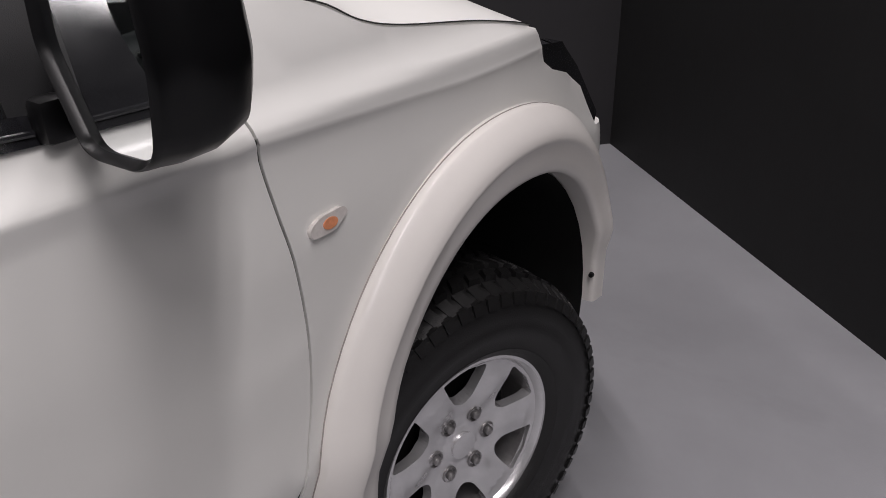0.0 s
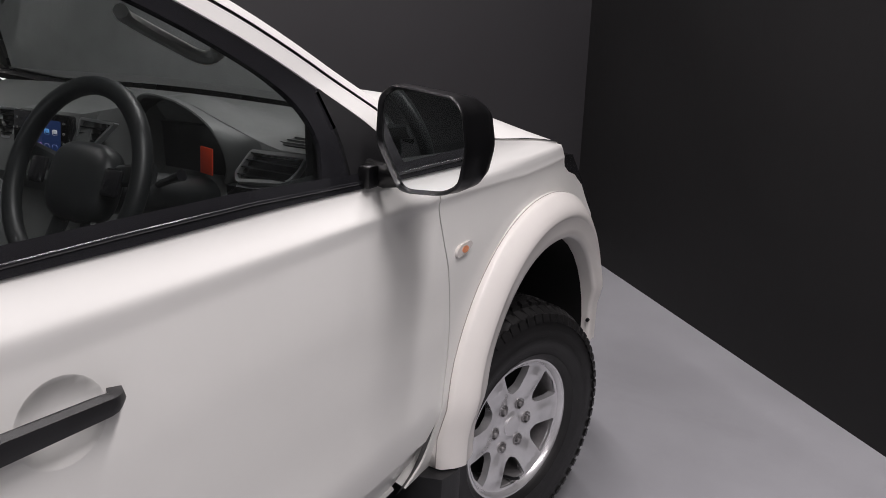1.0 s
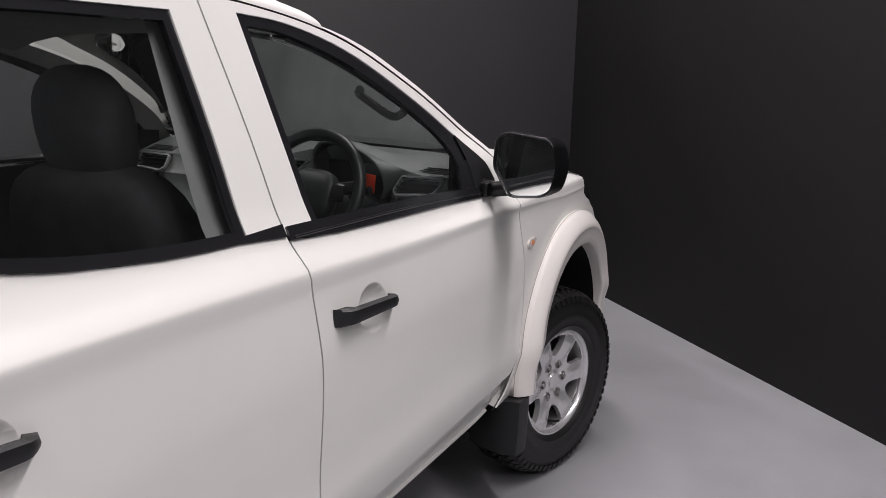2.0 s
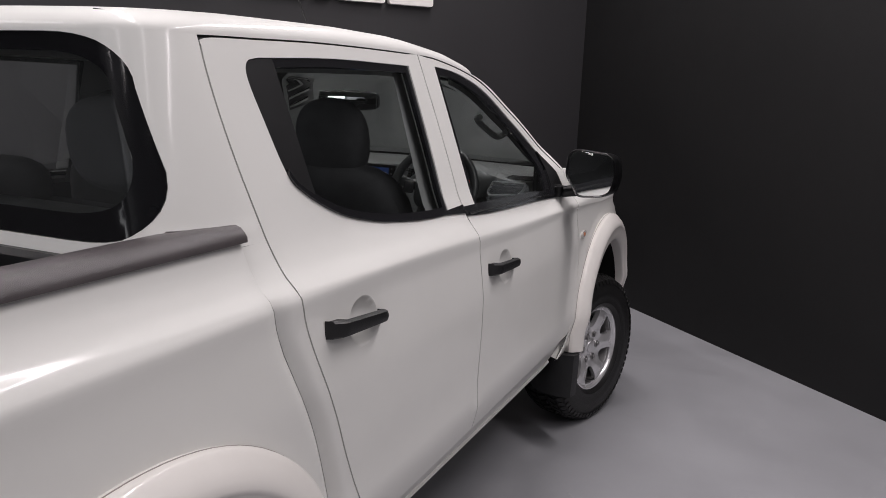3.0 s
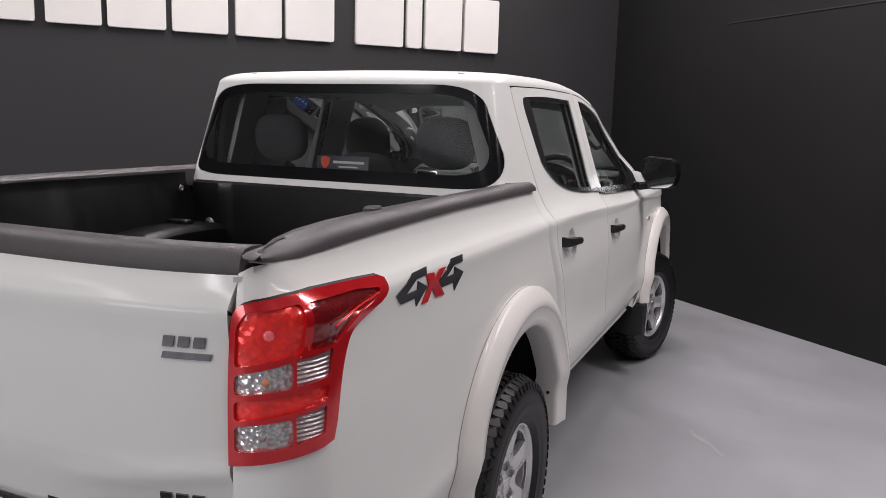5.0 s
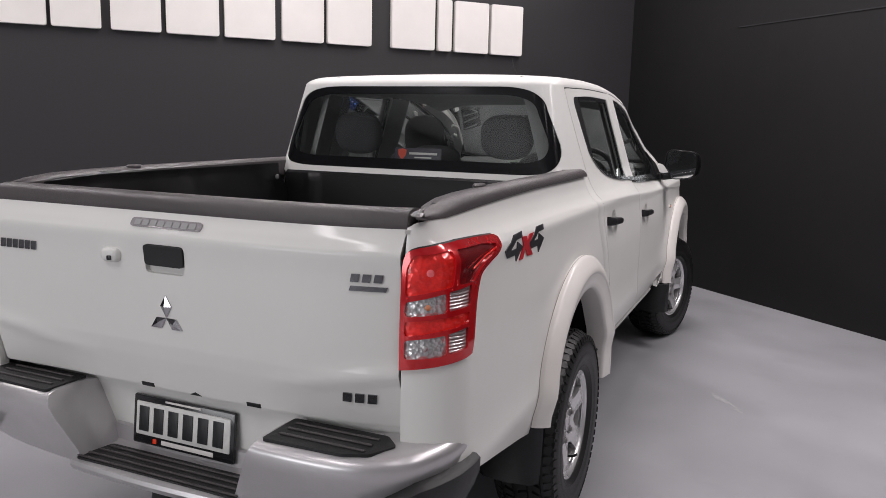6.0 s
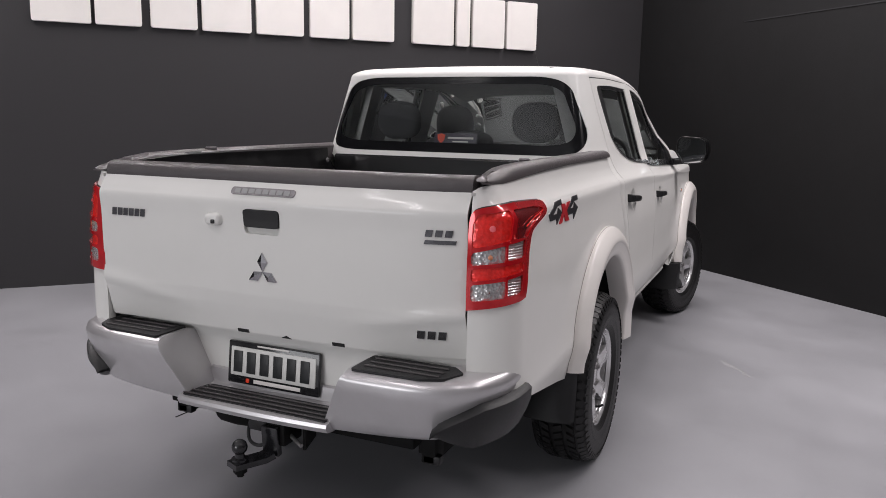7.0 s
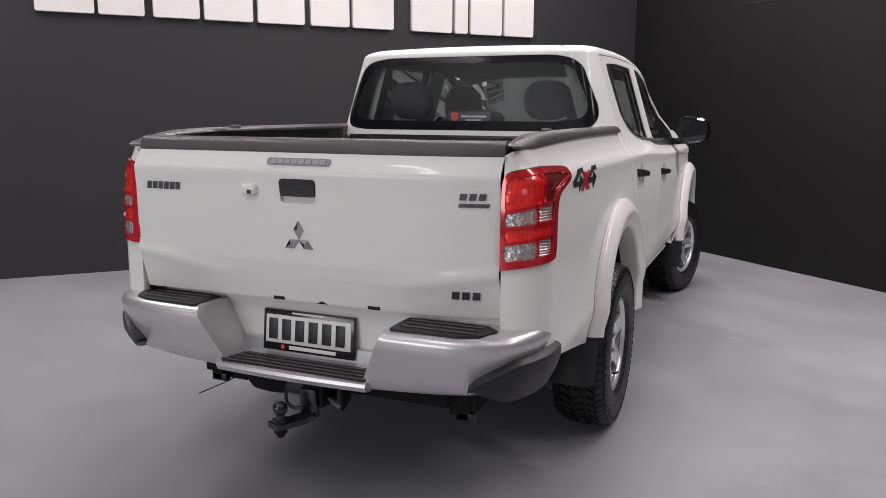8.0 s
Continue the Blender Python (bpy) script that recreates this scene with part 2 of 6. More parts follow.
def panel(name, mat, parent, fn, outline, holes=(), step=0.05, depth=0.02, hint=(1, 0, 0), label="", lift=0.0, fine=None, extra=()):
    """A sheet with a returned edge: an outline with holes in the plane (u, v), laid on the surface fn(u, v)."""
    facing = hint if callable(hint) else (lambda p, h=Vector(hint): h)
    loops = [outline, *holes]
    v2, ed = [], []
    for lp in loops:
        dense = []
        for i in range(len(lp)):
            a, b = lp[i], lp[(i + 1) % len(lp)]
            L = math.dist(a, b)
            if L < 1e-5:
                continue
            k = max(1, int(L / (step * 0.7 if fine is None else 0.014)))
            dense += [(a[0] + (b[0] - a[0]) * j / k, a[1] + (b[1] - a[1]) * j / k) for j in range(k)]
        s = len(v2)
        v2 += dense
        ed += [(s + i, s + (i + 1) % len(dense)) for i in range(len(dense))]
    B = np.array(v2)
    lo, hi = B.min(0), B.max(0)
    gx, gy = np.meshgrid(np.arange(lo[0] + step / 2, hi[0], step), np.arange(lo[1] + step / 2, hi[1], step))
    gx, gy = gx.ravel(), gy.ravel()
    if fine:
        line = np.array([fine(u) for u in gx])
        far = (gy < line - 0.075) | (gy > line + 0.075)
        cols = np.arange(lo[0] + 0.012, hi[0], 0.024)
        rows = np.array([-0.065, -0.05, -0.037, -0.026, -0.017, -0.010, -0.004, 0.0, 0.004, 0.010, 0.018, 0.030, 0.045, 0.062])
        cx = np.repeat(cols, len(rows))
        cy = np.repeat(np.array([fine(u) for u in cols]), len(rows)) + np.tile(rows, len(cols))
        gx, gy = np.concatenate([gx[far], cx]), np.concatenate([gy[far], cy])
    if len(extra):
        gx, gy = np.concatenate([gx, np.array(extra)[:, 0]]), np.concatenate([gy, np.array(extra)[:, 1]])
    near = 0.4 * step if fine is None else 0.006
    if len(gx):
        ok = inside(gx, gy, outline)
        for h in holes:
            ok &= ~inside(gx, gy, h)
        gx, gy = gx[ok], gy[ok]
        if len(gx):
            d = np.sqrt(((np.stack([gx, gy], 1)[:, None] - B[None]) ** 2).sum(-1)).min(1)
            gx, gy = gx[d > near], gy[d > near]
    v2 = [Vector(p) for p in v2] + [Vector((a, b)) for a, b in zip(gx, gy)]
    vs, _, fs, *_ = delaunay_2d_cdt(v2, ed, [], 0, 1e-7)
    cen = np.array([[sum(vs[i].x for i in f) / 3, sum(vs[i].y for i in f) / 3] for f in fs])
    ok = inside(cen[:, 0], cen[:, 1], outline)
    for h in holes:
        ok &= ~inside(cen[:, 0], cen[:, 1], h)
    bm = bmesh.new()
    pos, nor, order = {}, {}, []

    def vert(i):
        if i not in pos:
            u, v = vs[i]
            p = Vector(fn(u, v))
            e = 1e-3
            n = (Vector(fn(u + e, v)) - Vector(fn(u - e, v))).cross(Vector(fn(u, v + e)) - Vector(fn(u, v - e))).normalized()
            if n.dot(facing(p)) < 0:
                n.negate()
            pos[i], nor[i] = bm.verts.new(p + n * lift), n
            order.append(n)
        return pos[i]

    for f, k in zip(fs, ok):
        if k:
            a = [vert(i) for i in f]
            try:
                face = bm.faces.new(a)
            except ValueError:
                continue
            face.normal_update()
            if face.normal.dot(nor[f[0]]) < 0:
                face.normal_flip()
    front = len(bm.faces)
    if depth:
        back = {}
        index = {v: i for i, v in pos.items()}
        edges = [e for e in bm.edges if len(e.link_faces) == 1]
        for e in edges:
            lp = e.link_loops[0]
            a, b = lp.vert, lp.link_loop_next.vert
            for v in (a, b):
                if v not in back:
                    back[v] = bm.verts.new(v.co - nor[index[v]] * depth)
            bm.faces.new((b, a, back[a], back[b]))
    ob = part(name, bm, mat, parent, label)
    me = ob.data
    owner = [lp.vertex_index for lp in me.loops]
    normals = []
    for p in me.polygons:
        normals += [order[owner[k]] for k in p.loop_indices] if p.index < front else [p.normal.copy()] * p.loop_total
    me.normals_split_custom_set(normals)
    return ob


def grid(rows, close_u=False, close_v=False, bm=None):
    """A skin through rows of points."""
    bm = bm or bmesh.new()
    V = [[bm.verts.new(p) for p in r] for r in rows]
    nu, nv = len(V), len(V[0])
    for i in range(nu if close_u else nu - 1):
        for j in range(nv if close_v else nv - 1):
            q = [V[i][j], V[i][(j + 1) % nv], V[(i + 1) % nu][(j + 1) % nv], V[(i + 1) % nu][j]]
            try:
                bm.faces.new(q)
            except ValueError:
                pass
    return bm


def tidy(bm, merge=1e-5):
    bmesh.ops.remove_doubles(bm, verts=bm.verts, dist=merge)
    bmesh.ops.recalc_face_normals(bm, faces=bm.faces)
    return bm


def cap_ends(bm):
    ed = [e for e in bm.edges if len(e.link_faces) == 1]
    bmesh.ops.holes_fill(bm, edges=ed, sides=0)
    return bm


def sweep(path, prof, up=(0, 0, 1), bm=None, scale=None):
    """A closed profile of (side, up) pairs carried along a line; the ends are closed."""
    path = [Vector(p) for p in path]
    rows = []
    for i, p in enumerate(path):
        t = (path[min(i + 1, len(path) - 1)] - path[max(i - 1, 0)]).normalized()
        side = t.cross(Vector(up)).normalized()
        upv = side.cross(t)
        k = scale[i] if scale else 1
        rows.append([p + side * a * k + upv * b * k for a, b in prof])
    fresh = bm is None
    bm = grid(rows, close_v=True, bm=bm)
    if fresh:
        cap_ends(bm)
        tidy(bm)
    return bm


def ring2(r, n=10, ry=None):
    return [(r * math.cos(2 * math.pi * k / n), (ry or r) * math.sin(2 * math.pi * k / n)) for k in range(n)]


def box(size, at=(0, 0, 0), bevel=0.0, turn=None, bm=None, seg=2):
    b = bmesh.new()
    bmesh.ops.create_cube(b, size=1)
    bmesh.ops.scale(b, vec=size, verts=b.verts)
    if bevel:
        bmesh.ops.bevel(b, geom=b.edges[:], offset=bevel, segments=seg, profile=0.5, affect="EDGES")
    m = Matrix.Translation(at) @ (turn.to_4x4() if turn else Matrix())
    bmesh.ops.transform(b, matrix=m, verts=b.verts)
    if bm is None:
        return b
    me = bpy.data.meshes.new("t")
    b.to_mesh(me)
    b.free()
    bm.from_mesh(me)
    bpy.data.meshes.remove(me)
    return bm


def lathe(prof, n=48, axis="x"):
    """A profile of (along, radius) pairs turned about the x axis."""
    rows = [[(a, r * math.cos(2 * math.pi * k / n), r * math.sin(2 * math.pi * k / n)) for a, r in prof] for k in range(n)]
    return tidy(grid(rows, close_u=True))


def blob(at, size, power=2.6, nu=20, nv=14, tilt=0.0, bm=None):
    """A cushion-like rounded block."""
    def sp(c):
        return math.copysign(abs(c) ** (2 / power), c)
    rows = []
    m = Matrix.Rotation(radians(tilt), 3, "X")
    for i in range(nv + 1):
        a = -math.pi / 2 + math.pi * i / nv
        rows.append([Vector(at) + m @ Vector((size[0] * sp(math.cos(a)) * sp(math.cos(2 * math.pi * k / nu)), size[1] * sp(math.cos(a)) * sp(math.sin(2 * math.pi * k / nu)),
                                              size[2] * sp(math.sin(a)))) for k in range(nu)])
    b = grid(rows, close_v=True, bm=bm)
    return b if bm else tidy(b)


# ---- the room ----
def slab(name, corners, low, high, mat, label):
    bm = bmesh.new()
    a = [bm.verts.new((p.x, p.y, low)) for p in corners]
    b = [bm.verts.new((p.x, p.y, high)) for p in corners]
    bm.faces.new(a)
    bm.faces.new(b)
    for i in range(len(a)):
        bm.faces.new((a[i], a[(i + 1) % len(a)], b[(i + 1) % len(a)], b[i]))
    bmesh.ops.recalc_face_normals(bm, faces=bm.faces)
    return tagged(part(name, bm, mat, smooth=False), label, name.split("_")[0], kind="structure")


T = 0.15
slab("floor", [room(-T, -T), room(ROOM_L, -T), room(ROOM_L, ROOM_R), room(-T, ROOM_R)], -0.12, 0, FLOOR, "grey painted concrete showroom floor with pale scuffs")
slab("wall_north", [room(-T, 0), room(ROOM_L, 0), room(ROOM_L, -T), room(-T, -T)], 0, CEILING, WALL, "charcoal painted showroom wall carrying white letters")
slab("wall_east", [room(0, 0), room(0, ROOM_R), room(-T, ROOM_R), room(-T, 0)], 0, CEILING, WALL2, "near-black showroom wall with a faint board joint")
slab("wall_west", [room(0, ROOM_R), room(ROOM_L, ROOM_R), room(ROOM_L, ROOM_R + T), room(0, ROOM_R + T)], 0, CEILING, SIDEWALL, "grey painted wall on the open side of the showroom")
DOOR_0, DOOR_1, DOOR_L, DOOR_Z = 6.2, 11.6, 1.2, 3.1
for nm, s0, s1, z0, z1 in (("wall_south", 0, DOOR_0, 0, CEILING), ("wall_south_2", DOOR_1, ROOM_R, 0, CEILING), ("wall_south_3", DOOR_0, DOOR_1, DOOR_Z, CEILING), ("wall_south_4", DOOR_0, DOOR_1, 0, DOOR_L)):
    slab(nm, [room(ROOM_L, s0), room(ROOM_L, s1), room(ROOM_L + T, s1), room(ROOM_L + T, s0)], z0, z1, SIDEWALL, "grey painted wall round the wide window opening")
day = bpy.data.lights.new("daylight", "AREA")
day.shape, day.size, day.size_y, day.energy, day.color = "RECTANGLE", DOOR_1 - DOOR_0, DOOR_Z - DOOR_L, 180, (0.965, 0.965, 1.0)
day_ob = new("daylight", day)
day_ob.matrix_basis = look(room(ROOM_L + T / 2, (DOOR_0 + DOOR_1) / 2, (DOOR_L + DOOR_Z) / 2), room(0, (DOOR_0 + DOOR_1) / 2, (DOOR_L + DOOR_Z) / 2))
slab("ceiling", [room(-T, -T), room(ROOM_L, -T), room(ROOM_L, ROOM_R), room(-T, ROOM_R)], CEILING, CEILING + 0.12, CEIL, "plain pale ceiling over the showroom")


def wall_joint(s0, s1, z):
    bm = bmesh.new()
    for a, b in ((room(0.004, s0, z), room(0.004, s1, z)),):
        d = (b - a).normalized()
        sweep([a, b], [(-0.003, -0.004), (0.003, -0.004), (0.003, 0.004), (-0.003, 0.004)], bm=bm)
    tidy(cap_ends(bm))
    return tagged(part("trim", bm, WALL), "thin board joint line on the black wall", "joint", kind="structure")


wall_joint(1.55, 6.5, 2.45)


def strip_light(s, r, length=2.4, watts=62, turn_r=True, color=(1, 0.935, 0.955)):
    """A slim ceiling batten with its lit tube."""
    p = room(s, r, CEILING - 0.05)
    d = ALONG_R if turn_r else ALONG_L
    ang = math.atan2(d.y, d.x)
    e = tagged(new("ceiling_light"), "slim white linear batten light on the ceiling", "ceiling light", "ceiling battens")
    e.location, e.rotation_euler = p, (0, 0, ang)
    part("housing", box((length + 0.05, 0.11, 0.06), (0, 0, 0.02), 0.008), SIGNWHITE, e)
    lamp = bpy.data.lights.new("tube", "AREA")
    lamp.shape, lamp.size, lamp.size_y, lamp.energy, lamp.color = "RECTANGLE", length, 0.09, watts, color
    ob = new("tube", lamp)
    ob.location = p - Vector((0, 0, 0.05))
    ob.rotation_euler = (0, 0, ang)
    return e


for s, r, w in ((1.3, 1.7, 68), (1.3, 4.7, 98), (1.3, 7.7, 56), (4.0, 1.5, 54), (4.0, 3.9, 46), (4.0, 7.7, 16), (7.2, 1.8, 74), (7.2, 6.4, 36), (9.8, 5.0, 26)):
    strip_light(s, r, watts=w)

# letters on the wall stand as plain blocks of their size
for a, b in ((5.95, 5.51), (5.48, 5.12), (5.05, 4.67), (4.63, 4.21), (4.165, 3.74), (3.68, 3.31), (3.275, 2.865), (2.67, 2.24), (2.205, 2.065), (2.03, 1.675), (1.645, 1.30)):
    a, b = 1.388 + 1.016 * (a - 1.3), 1.388 + 1.016 * (b - 1.3)
    out = rounded([(b, 2.221), (a, 2.221), (a, 2.70), (b, 2.70)], 0.02, 3)
    ob = panel("sign_block", SIGNWHITE, None, lambda u, v: room(u, 0.05, v), out, step=0.2, depth=0.05, hint=ALONG_R)
    tagged(ob, "raised plain white sign block on the charcoal wall", "sign", "white sign blocks")

# ---- the truck's shape ----
truck = tagged(new("pickup_truck"), "white double-cab pickup truck with silver step bumper, parked on grey floor", "pickup truck")

PZ = np.array([0.38, 0.44, 0.50, 0.56, 0.60, 0.63, 0.66, 0.72, 0.85, 0.98, 1.08, 1.14, 1.175, 1.19, 1.205, 1.23, 1.26, 1.30, 1.68, 1.80])
PX = np.array([0.765, 0.787, 0.804, 0.817, 0.826, 0.832, 0.828, 0.824, 0.823, 0.821, 0.811, 0.806, 0.807, 0.806, 0.794, 0.769, 0.750, 0.733, 0.622, 0.587])
ZT = np.linspace(0.36, 1.80, 721)
XT = np.interp(ZT, PZ, PX)
KER = np.exp(-0.5 * (np.arange(-12, 13) / 3.2) ** 2)
XT = np.convolve(np.pad(XT, 12, mode="edge"), KER / KER.sum(), mode="valid")


def crease_z(y):
    """The height of the shoulder crease, which falls towards the front."""
    return float(np.interp(y, [-1.0, 0.0, 0.5, 1.2, 2.0, 2.6, 3.0], [1.212, 1.212, 1.203, 1.180, 1.151, 1.130, 1.109]))


def half_width(y, z):
    a = min(1, max(0, (y - 0.7) / 1.6))
    # the shoulder crease falls a little towards the front and fades in the doors
    zz = z + 0.045 * a * a * (3 - 2 * a) * math.exp(-((z - 1.16) / 0.07) ** 2)
    x = float(np.interp(zz, ZT, XT))
    if y > 3.1:
        x -= 0.13 * (y - 3.1) ** 2
    if y > 2.2 and z > 1.12:
        a, c = min(1, (y - 2.2) / 0.5), min(1, (z - 1.12) / 0.12)
        x += 0.010 * a * a * (3 - 2 * a) * c * c * (3 - 2 * c)
    if y > 3.12 and z > 0.86:
        x -= 0.17 * (y - 3.12) ** 2 * min(1, (z - 0.86) / 0.15)
    # the cab narrows towards the windscreen pillars
    if y > 1.75 and z > 1.28:
        a, c = min(1, (y - 1.75) / 0.4), min(1, (z - 1.28) / 0.12)
        x -= 0.032 * a * a * (3 - 2 * a) * c * c * (3 - 2 * c)
    # the sharp crease itself: strong on the bed and the front fender, fading in the front door
    if 0.85 < z < 1.34:
        h = z - crease_z(y)
        d = float(np.interp(y, [-0.95, -0.65, 0.9, 1.5, 2.1, 2.6, 3.3], [0.0, 0.0045, 0.0035, 0.0012, 0.0012, 0.0075, 0.0085]))
        x += d * (math.exp(-h / 0.05) if h > 0 else 1.5 * math.exp(h / 0.022) - 0.5 * math.exp(h / 0.09))
    return x


def wide(s, y):
    """The far side of cab and bed stands a little further out."""
    return 0.0 if s > 0 else 0.034 * min(1, max(0.25, (y + 1.25) / 0.8)) + 0.014


def side(s, off=0.0):
    return lambda y, z: (s * (half_width(y, z) + off + wide(s, y)), y, z)


BED_TURN, BED_DEEP = 1.06, 0.146


def bed_surface(s, off=0.0):
    """The bed's side, with u running rearwards from the rear axle and round the corner to the tailgate."""
    def fn(u, z):
        w = half_width(-u, z) + wide(s, -u)
        if u <= BED_TURN:
            return (s * (w + off - (groove(-u, z) if u < -0.3 else 0)), -u, z)
        th = min(1.15, (u - BED_TURN) / 0.24) * math.pi / 2
        # the far corner is squarer and reaches further back
        end, deep, square = (0.69, BED_DEEP, 1.0) if s > 0 else (0.688, 0.200, 0.72)
        a = max(0.02, w - end)
        lean = 0.03 * max(0, (z - 1.0) / 0.3) ** 2
        ct = math.copysign(abs(math.cos(th)) ** square, math.cos(th))
        x, y = end + a * ct, -BED_TURN - (deep - lean) * math.sin(th)
        n = Vector((math.cos(th) / a, -math.sin(th) / deep, 0)).normalized()
        return (s * (x + off * n.x), y + off * n.y, z)
    return fn


def groove(y, z):
    """Both panels roll inwards along the gap between cab and bed."""
    g = np.array(GAP_BED)
    e = abs(y - float(np.interp(z, g[:, 1], g[:, 0])))
    return 0.020 * max(0, 1 - e / 0.045) ** 2 * min(1, max(0, (1.30 - z) / 0.22))


def corner_inset(y, z):
    """The cab corner draws in towards the rounded cab back above the shoulder."""
    g = np.array(GAP_R)
    y0 = float(np.interp(z, g[:, 1], g[:, 0]))
    q = min(1, max(0, (y0 - y) / (y0 - 0.265)))
    f = min(1, max(0, (z - 1.17) / 0.125))
    return 0.12 * (1 - math.sqrt(1 - q * q)) * f * f * (3 - 2 * f)


GAP_R = curve2([(0.772, 0.558), (0.727, 0.66), (0.668, 0.80), (0.632, 0.90), (0.590, 1.00), (0.550, 1.10), (0.525, 1.19), (0.516, 1.27), (0.498, 1.36), (0.479, 1.45), (0.465, 1.54), (0.458, 1.62), (0.458, 1.668)], 4)
GAP_B = curve2([(1.428, 0.557), (1.44, 0.72), (1.462, 0.92), (1.458, 1.08), (1.438, 1.24), (1.415, 1.44), (1.368, 1.703)], 4)
GAP_F = curve2([(2.46, 0.46), (2.515, 0.51), (2.543, 0.60), (2.568, 0.68), (2.587, 0.75), (2.596, 0.85), (2.591, 0.95), (2.578, 1.03), (2.567, 1.10), (2.560, 1.14), (2.553, 1.19), (2.515, 1.285)], 4)
TOP = curve2([(0.458, 1.668), (0.472, 1.687), (0.62, 1.694), (0.92, 1.703), (1.368, 1.703), (1.55, 1.690), (1.745, 1.656), (1.96, 1.594), (2.165, 1.511), (2.365, 1.396), (2.515, 1.285)], 5)
GAP_BED = curve2([(0.665, 0.50), (0.636, 0.66), (0.578, 0.87), (0.518, 1.01), (0.470, 1.12), (0.444, 1.20), (0.440, 1.26), (0.436, 1.30)], 4)
WIN_F = curve2([(1.532, 1.236), (1.51, 1.40), (1.468, 1.674)], 4)[:-1] + curve2([(1.468, 1.674), (1.61, 1.662), (1.77, 1.626), (1.96, 1.563), (2.12, 1.495), (2.25, 1.424), (2.34, 1.364), (2.425, 1.292), (2.45, 1.25), (2.435, 1.212)], 4)
PANE_F = curve2([(1.555, 1.232), (1.534, 1.40), (1.494, 1.648)], 4)[:-1] + curve2([(1.494, 1.650), (1.60, 1.640), (1.755, 1.600), (1.94, 1.536), (2.09, 1.470), (2.205, 1.402), (2.252, 1.355), (2.262, 1.30), (2.252, 1.255), (2.238, 1.222)], 4)
WIN_R = curve2([(1.332, 1.252), (1.32, 1.45), (1.295, 1.668)], 3)[:-1] + curve2([(1.295, 1.668), (0.92, 1.668), (0.62, 1.655)], 3)[:-1] + curve2(
    [(0.62, 1.655), (0.582, 1.645), (0.572, 1.61), (0.592, 1.53), (0.62, 1.435), (0.652, 1.388), (0.76, 1.328), (0.88, 1.293), (1.04, 1.268), (1.20, 1.256), (1.332, 1.252)], 4)[:-1]
G = 0.0024


BOWL_F = arc2(1.667, 1.039, 0.062, 0, 360, 28, 0.058)[:-1]
BOWL_R = arc2(0.756, 1.088, 0.062, 0, 360, 28, 0.058)[:-1]


def shift(line, d):
    return [(a + d, b) for a, b in line]


FA = (3.10, 0.45)   # centre of the front arch
RA = (0.04, 0.45)   # centre of the rear arch

